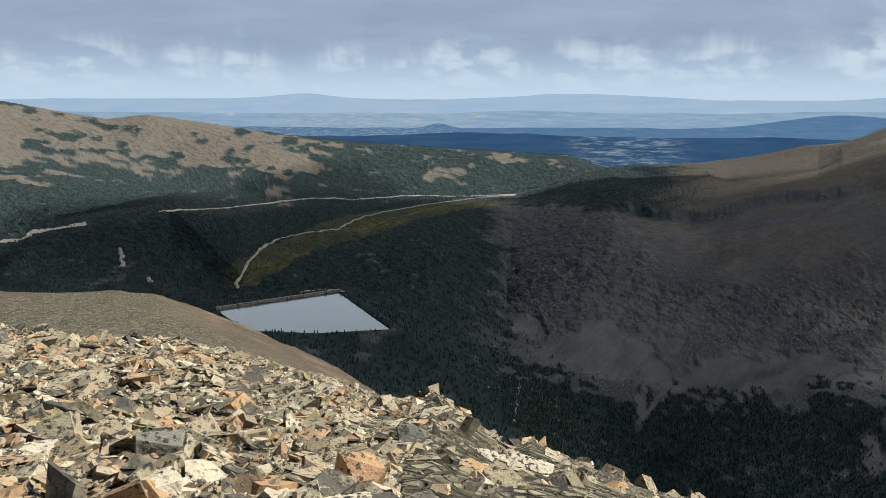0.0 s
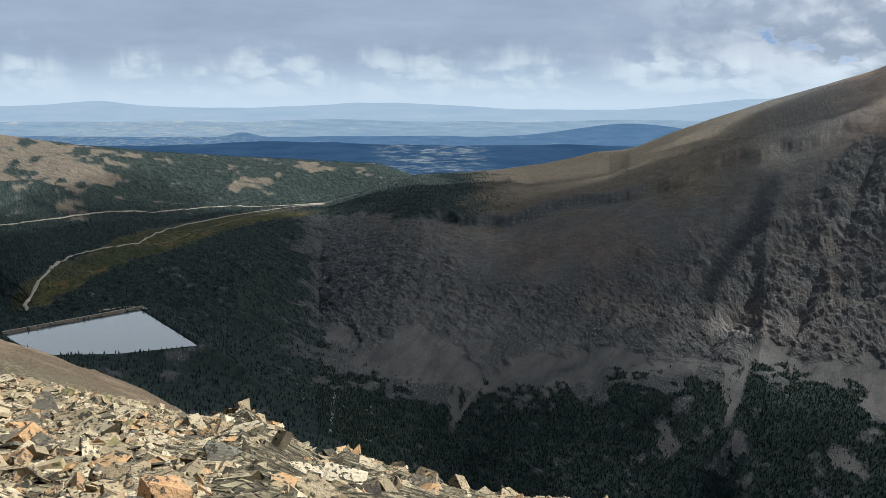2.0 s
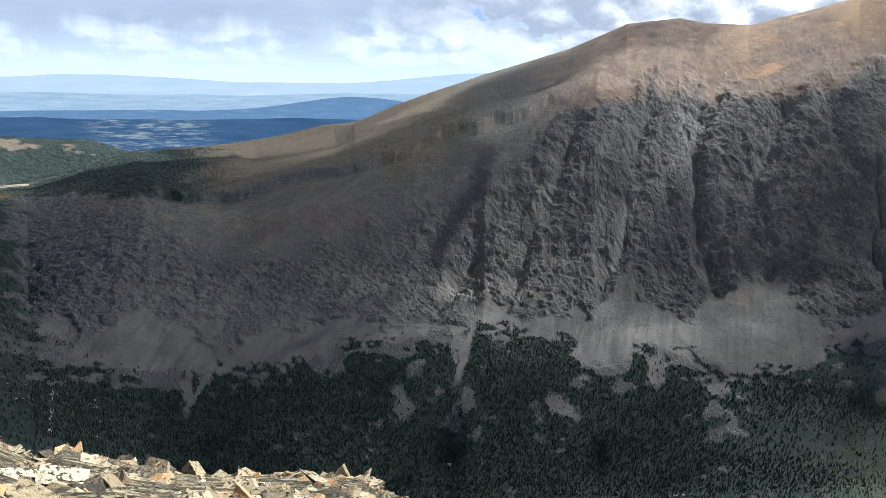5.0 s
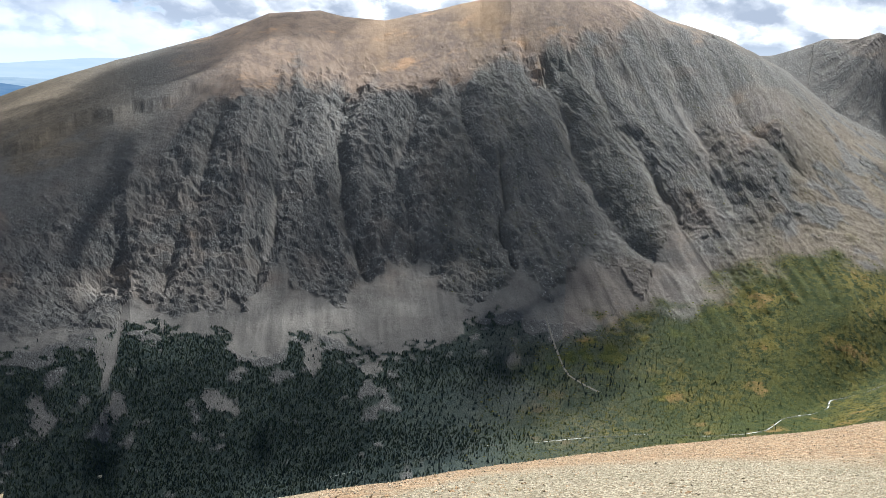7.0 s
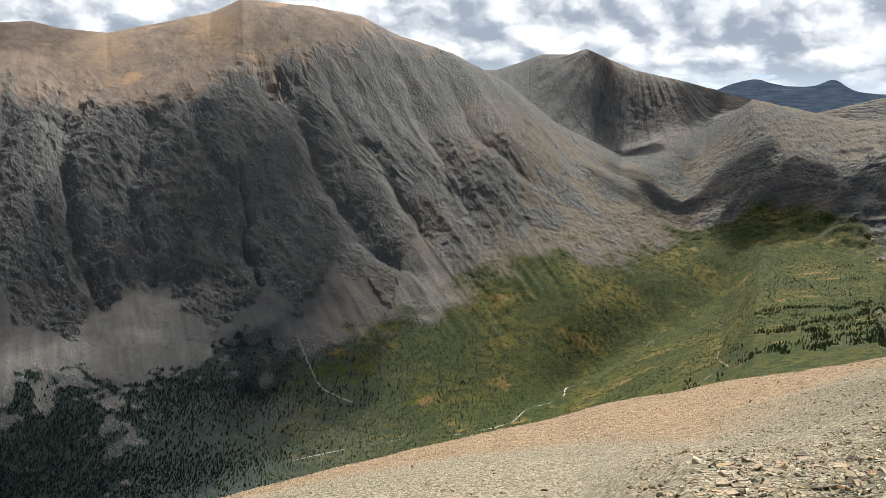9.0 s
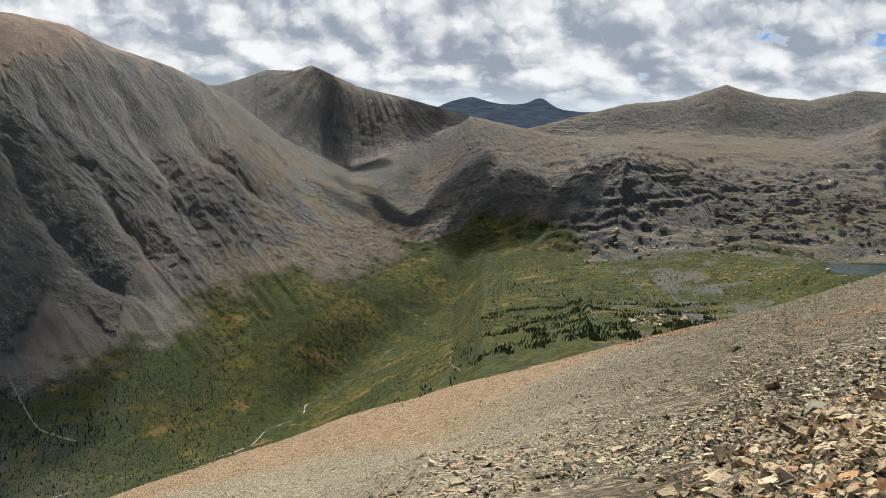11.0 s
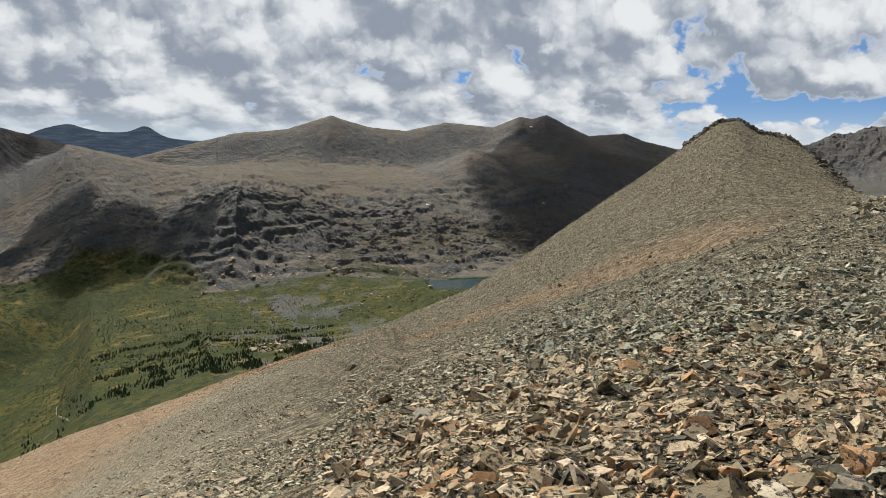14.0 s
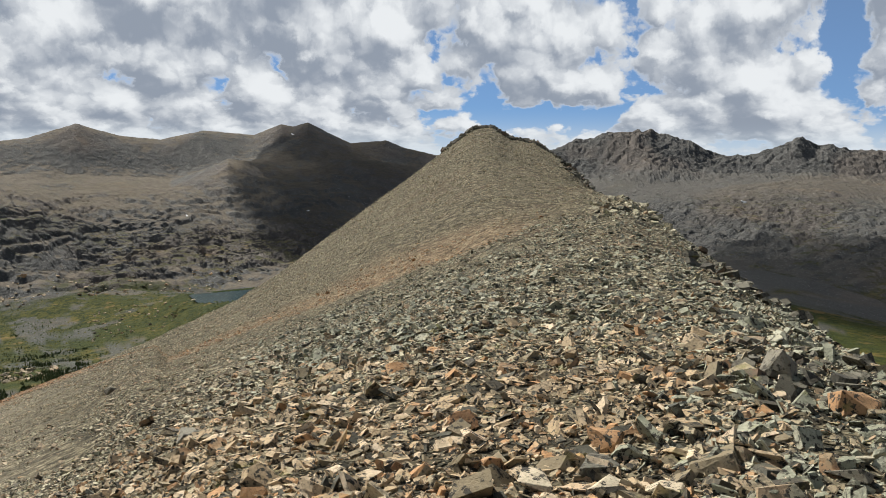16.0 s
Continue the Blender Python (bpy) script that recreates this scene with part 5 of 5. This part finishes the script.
def outcrop(first, last, near, far, count, least, most, seed, label, mat=STONE_GREEN):
    rng = np.random.default_rng(seed)
    b, r = rng.uniform(first, last, count), rng.uniform(near, far, count)
    size = rng.uniform(least, most, count)
    z, _ = land(b, r)
    x, y = plan(b, r)
    at = np.stack([x, y, z + 0.12 * size], -1)
    turn = turn_matrices(rng, count, 0.3)
    verts, faces, base = [], [], 0
    for i in range(count):
        sv, sf = SHAPES[i % len(SHAPES)]
        verts.append((turn[i] @ (sv * (1, 1, 1.7)).T).T * size[i] + at[i])
        faces.append(sf + base)
        base += len(sv)
    return tagged(new("rock_outcrop", fast_mesh("rock_outcrop", np.concatenate(verts), np.concatenate(faces), mat)), label, "rocks", kind="stuff")


outcrop(124.6, 131.5, 172, 189, 800, 0.8, 2.0, 31, "dark blocky summit rocks at the top of the ridge, self-shade in their colour", STONE_SHADE)
outcrop(132.0, 134.8, 95, 150, 120, 0.6, 1.6, 32, "blocks along the ridge crest, darkened in colour for shade", STONE_SHADE)
outcrop(134.0, 139.0, 28, 42, 110, 0.2, 0.62, 33, "rusty broken knob of rock on the ridge")
outcrop(140.0, 147.5, 14, 26, 110, 0.15, 0.5, 34, "blocks on the edge of the ridge, their shade put into the colour", STONE_SHADE)
outcrop(143.0, 150.0, 6.5, 9.0, 45, 0.12, 0.32, 35, "blocks on the edge of the ridge, their shade put into the colour", STONE_SHADE)


outcrop(97.6, 101.2, 1330, 1480, 70, 5, 16, 36, "pale smooth slabs of bedrock in the valley", STONE_PALE)
outcrop(103.0, 109.0, 1800, 2200, 90, 4, 13, 37, "pale ledges of bedrock by the tarn", STONE_PALE)
outcrop(94.0, 112.0, 2380, 2600, 160, 6, 20, 38, "pale broken ledges on the cliff band", STONE_PALE)
outcrop(2.0, 9.0, 1500, 1750, 60, 3, 9, 39, "pale boulders among the dark trees", STONE_PALE)


# ---- woods and willows ----
def scatter_cones(name, b, r, high, mat, seed, label, category, sides=5, slim=0.24):
    rng = np.random.default_rng(seed)
    z, k = land(b, r)
    x, y = plan(b, r)
    n = len(b)
    a = np.linspace(0, 2 * np.pi, sides, endpoint=False)
    rim = np.stack([np.cos(a), np.sin(a)], -1)
    spin = rng.uniform(0, 6.28, n)
    h = high * rng.uniform(0.6, 1.25, n)
    w = h * slim * rng.uniform(0.75, 1.3, n)
    pts = np.zeros((n, sides + 1, 3))
    for i in range(sides):
        pts[:, i, 0] = x + np.cos(a[i] + spin) * w
        pts[:, i, 1] = y + np.sin(a[i] + spin) * w
        pts[:, i, 2] = z - 0.5 + rng.uniform(0, 0.12, n) * h
    pts[:, sides] = np.stack([x + rng.normal(0, 0.3, n), y + rng.normal(0, 0.3, n), z + h], -1)
    f = np.array([[i, (i + 1) % sides, sides] for i in range(sides)])
    faces = (f[None] + (np.arange(n) * (sides + 1))[:, None, None]).reshape(-1, 3)
    return tagged(new(name, fast_mesh(name, pts.reshape(-1, 3), faces, mat)), label, category, kind="stuff")


def wooded(count, seed, first, last, near, far, which):
    """Places where the forest or the grass mask lies."""
    rng = np.random.default_rng(seed)
    b = rng.uniform(first, last, count)
    r = np.sqrt(rng.uniform(near ** 2, far ** 2, count))
    z, k = land(b, r)
    g = zones(b, r, k, z)[which]
    x, y = plan(b, r)
    dry = (inside(LAKE, x, y) < 0) & (inside(TARN, x, y) < 0) & (k > 6.2)
    keep = (rng.uniform(0, 1, count) < g) & dry
    return b[keep], r[keep]


b, r = wooded(150000, 1, -34, 104, 1000, 4300, 1)
up_valley = b > 60 + 6 * np.sin(r / 90)
scatter_cones("conifer_forest", b[~up_valley], r[~up_valley], np.interp(r[~up_valley], [1900, 2800], [6.5, 5.0]), NEEDLES, 2, "dense dark conifer forest on the valley sides", "forest")
scatter_cones("conifer_forest", b[up_valley], r[up_valley], 4.8, NEEDLES_GREEN, 12, "scattered green spruce on the valley floor", "forest")
b, r = wooded(40000, 31, 4, 62, 1400, 2050, 1)
thin = np.random.default_rng(33).uniform(0, 1, len(b)) > smooth(b + 6 * np.sin(r / 37.0), 46, 60)
b, r = b[thin], r[thin]
scatter_cones("conifer_forest", b, r, 5.0, NEEDLES_YOUNG, 32, "dense young conifers at the mountain's foot", "forest", 4, 0.3)
b, r = wooded(26000, 21, 88, 106, 900, 1750, 1)
scatter_cones("conifer_forest", b, r, 4.6, NEEDLES_GREEN, 22, "dark spruce grove in the upper valley", "forest")
b, r = wooded(34000, 3, 50, 125, 1400, 2900, 0)
scatter_cones("willow_scrub", b, r, 1.6, LEAVES, 4, "low green willow scrub on the valley floor", "shrubs", 6, 1.7)


# ---- roads, trails and streams, laid on the land ----
def ribbon(name, knots, width, mat, label, category, lift=0.8):
    """A strip of that width along places given by bearing and distance, following the ground."""
    pts = np.array([plan(*q) for q in knots])
    t = np.arange(len(pts))
    fine = np.linspace(0, len(pts) - 1, (len(pts) - 1) * 10 + 1)
    x, y = np.interp(fine, t, pts[:, 0]), np.interp(fine, t, pts[:, 1])
    for _ in range(3):
        x[1:-1], y[1:-1] = (x[:-2] + 2 * x[1:-1] + x[2:]) / 4, (y[:-2] + 2 * y[1:-1] + y[2:]) / 4
    x, y = x + 0.5 * width * fbm(x / 40, y / 40, 2, 201), y + 0.5 * width * fbm(x / 40, y / 40, 2, 203)
    dx, dy = np.gradient(x), np.gradient(y)
    n = np.hypot(dx, dy)
    wide = width * (0.8 + 0.4 * value_noise(fine * 2, fine * 0, 7))
    rows = []
    for side in (-0.5, -0.2, 0.2, 0.5):
        px, py = x - dy / n * wide * side, y + dx / n * wide * side
        b, r = np.degrees(np.arctan2(px, py)), np.hypot(px, py)
        rows.append(np.stack([px, py, land(b, r)[0] + lift * (1 if abs(side) < 0.3 else 0.4)], -1))
    m = len(fine)
    i, j = np.meshgrid(np.arange(3), np.arange(m - 1), indexing="ij")
    faces = np.stack([i * m + j, i * m + j + 1, (i + 1) * m + j + 1, (i + 1) * m + j], -1).reshape(-1, 4)
    return tagged(new(name, fast_mesh(name, np.concatenate(rows), faces, mat, True)), label, category, kind="structure")


ribbon("road", [(-13.1, 2030), (-13.25, 2110), (-12.6, 2250), (-11.7, 2435), (-10.6, 2570), (-8.85, 2610), (-6.7, 2678), (-5.9, 2817), (-4.9, 2938),
                (-3.1, 3052), (-0.5, 3222), (2.4, 3415), (4.6, 3485)], 8, GRAVEL, "pale gravel road winding through the meadow", "road", 2.0)
ribbon("road", [(-6.7, 2684), (-5.25, 2668), (-3.1, 2898), (0.6, 3187), (3.5, 3411)], 4, TRAIL, "faint gravel track across the meadow", "road", 2.0)
ribbon("road", [(-17.8, 2952), (-16.1, 3052), (-13.7, 3105), (-11.6, 3215), (-9.5, 3299), (-6.65, 3432), (-3.8, 3445), (-0.9, 3479), (1.7, 3458), (4.6, 3505)],
       14, GRAVEL, "mountain highway cut across the forested hillside", "road", 2.5)
ribbon("road", [(-26.6, 2655), (-25.4, 2671), (-24.8, 2738), (-23.2, 2775), (-21.8, 2800)], 16, GRAVEL, "wide dirt road among the trees", "road", 2.0)
ribbon("road", [(-20.1, 2471), (-19.9, 2381), (-20.0, 2272)], 11, GRAVEL, "short bend of a forest road", "road", 2.0)
ribbon("road", [(-18.55, 2160), (-18.4, 2100)], 10, GRAVEL, "short bend of a forest road", "road", 2.0)
ribbon("road", [(-9.3, 1985), (-8.75, 2003), (-7.7, 2011), (-6.8, 1995), (-6.5, 1960)], 7, GRAVEL, "service road round the end of the dam", "road", 1.5)
ribbon("stream", [(40.6, 1475), (44, 1471), (47, 1488), (49.3, 1482), (51.2, 1492), (53.1, 1533), (55.8, 1548), (59.2, 1561), (62.9, 1590), (66.1, 1606),
                  (69.7, 1588), (72.0, 1600), (73.2, 1628), (74.1, 1704), (75.9, 1773), (76.6, 1824), (76.6, 1870), (78.1, 1895), (80.5, 1981), (81.9, 2105), (82.9, 2147)],
       3.0, STREAM, "narrow bright stream winding down the valley", "stream", 0.8)
ribbon("trail", [(87.1, 1677), (86.65, 1644), (86.1, 1642), (86.05, 1517), (86.8, 1223)], 1.7, TRAIL, "pale foot trail through the scrub", "trail", 0.8)
ribbon("trail", [(83.8, 1155), (85.15, 1183), (85.8, 1273)], 2, TRAIL, "pale foot trail through the scrub", "trail", 0.8)
ribbon("debris_run", [(58.9, 2031), (59.7, 1900), (60.6, 1815), (61.5, 1790), (62.85, 1764)], 4, DEBRIS, "grey debris run below the gully", "debris", 0.35)
ribbon("waterfall", [(5.1, 1698), (4.95, 1600), (4.85, 1441)], 5, FALLS, "white cascade among dark rocks", "stream", 0.8)


def snow_patch(b, r, long, wide, turn):
    bm = bmesh.new()
    rim = []
    x0, y0 = plan(b, r)
    for i in range(18):
        a = i / 18 * 2 * math.pi
        q = 0.7 + 0.5 * noise.noise(Vector((math.cos(a), math.sin(a), b)))
        px = x0 + q * (long * math.cos(a) * math.cos(turn) - wide * math.sin(a) * math.sin(turn))
        py = y0 + q * (long * math.cos(a) * math.sin(turn) + wide * math.sin(a) * math.cos(turn))
        bb, rr = math.degrees(math.atan2(px, py)), math.hypot(px, py)
        rim.append(bm.verts.new((px, py, float(land([bb], [rr])[0][0]) + 1.0)))
    top = bm.verts.new((x0, y0, float(land([b], [r])[0][0]) + 2.5))
    for i in range(18):
        bm.faces.new((rim[i], rim[(i + 1) % 18], top))
    me = bpy.data.meshes.new("snow_patch")
    bm.to_mesh(me)
    bm.free()
    me.materials.append(SNOW)
    return tagged(new("snow_patch", me), "small patch of old snow in a hollow", "snow", group="snow patches")


snow_patch(115.1, 4190, 14, 8, 0.4)
snow_patch(116.0, 3210, 10, 5, 1.2)
snow_patch(108.6, 3164, 12, 4, 0.2)
snow_patch(143.1, 3348, 14, 6, 0.9)


def build_dam():
    """An earth bank along the far shore of the reservoir."""
    (x0, y0), (x1, y1) = plan(-14.6, 1850), plan(-6.7, 1985)
    bm = bmesh.new()
    ux, uy = (x1 - x0) / math.hypot(x1 - x0, y1 - y0), (y1 - y0) / math.hypot(x1 - x0, y1 - y0)
    rows = []
    for i in range(13):
        t = i / 12
        x, y = x0 + (x1 - x0) * t, y0 + (y1 - y0) * t
        rows.append([bm.verts.new((x - uy * o, y + ux * o, LAKE_Z + h)) for o, h in ((-14, -4), (-3, 5.0), (3, 5.0), (16, -6))])
    for p, q in zip(rows, rows[1:]):
        for i in range(3):
            bm.faces.new((p[i], q[i], q[i + 1], p[i + 1]))
    bm.faces.new(rows[0]), bm.faces.new(rows[-1][::-1])
    bmesh.ops.recalc_face_normals(bm, faces=bm.faces)
    me = bpy.data.meshes.new("dam")
    bm.to_mesh(me)
    bm.free()
    me.materials.append(DAM_EARTH)
    dam = tagged(new("dam", me), "long low earth dam holding the reservoir", "dam")
    track = [((x0 + (x1 - x0) * i / 12 - uy * o, y0 + (y1 - y0) * i / 12 + ux * o, LAKE_Z + 5.0 + h)) for i in range(13) for o, h in ((-2.2, 0.05), (0, 0.3), (2.2, 0.05))]
    put_mesh("crest_track", track, [(i * 3 + j, i * 3 + 3 + j, i * 3 + 4 + j, i * 3 + 1 + j) for i in range(12) for j in range(2)], GRAVEL, dam)
    return dam


build_dam()

# ---- stones that stand out ----
def marked_stone(b, r, long, wide, thick, turn, lean, mat, label, seed):
    """A single slab or block with chipped corners, set into the rubble."""
    random.seed(seed)
    bm = bmesh.new()
    for i in range(15):
        p = [random.uniform(-0.5, 0.5) for _ in range(3)]
        p[i % 3] = random.choice((-0.5, 0.5)) * random.uniform(0.9, 1.0)
        bm.verts.new((p[0] * long, p[1] * wide * (1 - 0.4 * p[0]), p[2] * thick * (1 + 0.4 * p[1])))
    made = bmesh.ops.convex_hull(bm, input=bm.verts)
    bmesh.ops.delete(bm, geom=list({g for g in made["geom_interior"] + made["geom_unused"] if isinstance(g, bmesh.types.BMVert)}), context="VERTS")
    bmesh.ops.dissolve_limit(bm, angle_limit=0.16, verts=bm.verts, edges=bm.edges)
    bmesh.ops.bevel(bm, geom=[e for e in bm.edges if len(e.link_faces) == 2 and e.calc_face_angle() > 0.7], offset=0.01 * long, segments=1, affect="EDGES")
    me = bpy.data.meshes.new("boulder")
    bm.to_mesh(me)
    bm.free()
    me.materials.append(mat)
    ob = new("boulder", me)
    x, y = plan(b, r)
    ob.matrix_world = pose(x, y, float(land([b], [r])[0][0]) + 0.3 * thick, lean, lean * 0.4, turn)
    return tagged(ob, label, "rock", group="marked stones")


marked_stone(134.9, 5.1, 0.21, 0.15, 0.15, 20, 12, RUST_STONE, "chunky rust-orange block among grey slabs", 1)
marked_stone(125.9, 5.7, 0.19, 0.08, 0.14, 60, 38, RUST_STONE, "upright rust-orange wedge of rock", 2)
marked_stone(134.75, 4.72, 0.34, 0.2, 0.06, -48, 4, GREY_STONE, "smooth dark grey slate slab", 3)
marked_stone(130.4, 4.5, 0.25, 0.17, 0.10, -40, 6, CREAM_STONE, "cream block spotted with black lichen", 4)
marked_stone(134.95, 4.42, 0.26, 0.10, 0.06, -66, 8, CREAM_STONE, "long cream slab lying on rubble", 5)
marked_stone(127.6, 4.85, 0.17, 0.14, 0.09, 10, 8, RUST_STONE, "orange block crusted with lichen", 6)
marked_stone(138.5, 4.4, 0.18, 0.14, 0.07, 30, 5, CREAM_STONE, "pale tan slab on the rubble", 7)
marked_stone(149.0, 4.9, 0.24, 0.2, 0.07, 15, 14, GREY_STONE, "greenish grey slab leaning on rubble", 8)
marked_stone(144.5, 7.4, 0.40, 0.30, 0.24, 25, 6, GREY_STONE, "dark squared block on the ridge edge", 9)
marked_stone(149.3, 6.5, 0.34, 0.24, 0.18, 40, 10, RUST_STONE, "broken orange block on the ridge edge", 10)
marked_stone(116.1, 5.9, 0.20, 0.15, 0.09, 70, 14, RUST_STONE, "tilted orange slab in the rubble", 11)
marked_stone(108.7, 8.3, 0.34, 0.2, 0.13, -20, 12, GREY_STONE, "grey-green slab jutting from the scree", 12)
marked_stone(104.1, 28.0, 0.62, 0.3, 0.26, 10, 6, GREY_STONE, "lone dark boulder on the slope", 13)
marked_stone(-24.4, 4.8, 0.42, 0.16, 0.06, 25, 6, CREAM_STONE, "long pale slab across the rubble", 14)
marked_stone(-18.3, 4.2, 0.26, 0.22, 0.10, 15, 6, CREAM_STONE, "square cream block with a cracked top", 15)
marked_stone(-17.0, 5.25, 0.30, 0.12, 0.05, -10, 10, RUST_STONE, "flat rusty slab over dark stones", 16)
marked_stone(-17.8, 4.72, 0.28, 0.2, 0.14, 30, 10, GREY_STONE, "dark block covered in lichen", 17)
marked_stone(-5.45, 4.5, 0.26, 0.22, 0.16, 40, 12, RUST_STONE, "large brown-orange block with lichen", 18)
marked_stone(-1.65, 6.0, 0.40, 0.16, 0.05, -30, 12, GREY_STONE, "smooth grey slab lying flat", 19)
marked_stone(3.6, 6.3, 0.28, 0.2, 0.07, 20, 16, CREAM_STONE, "bright cream slab on the edge of the heap", 20)
marked_stone(5.8, 6.0, 0.32, 0.2, 0.07, -15, 16, CREAM_STONE, "bright cream slab on the edge of the heap", 21)
marked_stone(-7.0, 4.1, 0.34, 0.16, 0.07, 10, 5, CREAM_STONE, "wide cream slab at the foot of the heap", 22)
# a stand-in block for the bright patch here, not a known boulder
marked_stone(30.2, 1556, 8.0, 6.0, 6.0, 20, 5, CREAM_STONE, "lone pale block standing in for a bright patch on the valley floor", 23)
marked_stone(85.1, 12.3, 0.20, 0.14, 0.10, 20, 8, CREAM_STONE, "lone pale stone on the gravel slope", 24)

# ---- the nearest stones, each a piece of the ground ----
for material_of, heap in ((STONE_TAN_ONE, pieces), (STONE_OLIVE_ONE, olive)):
    slab_meshes = [fast_mesh("stone", sv, sf, material_of) for sv, sf in SHAPES]
    for which, m in heap:
        ob = new("stone", slab_meshes[which])
        ob.parent = ground
        ob.matrix_basis = m
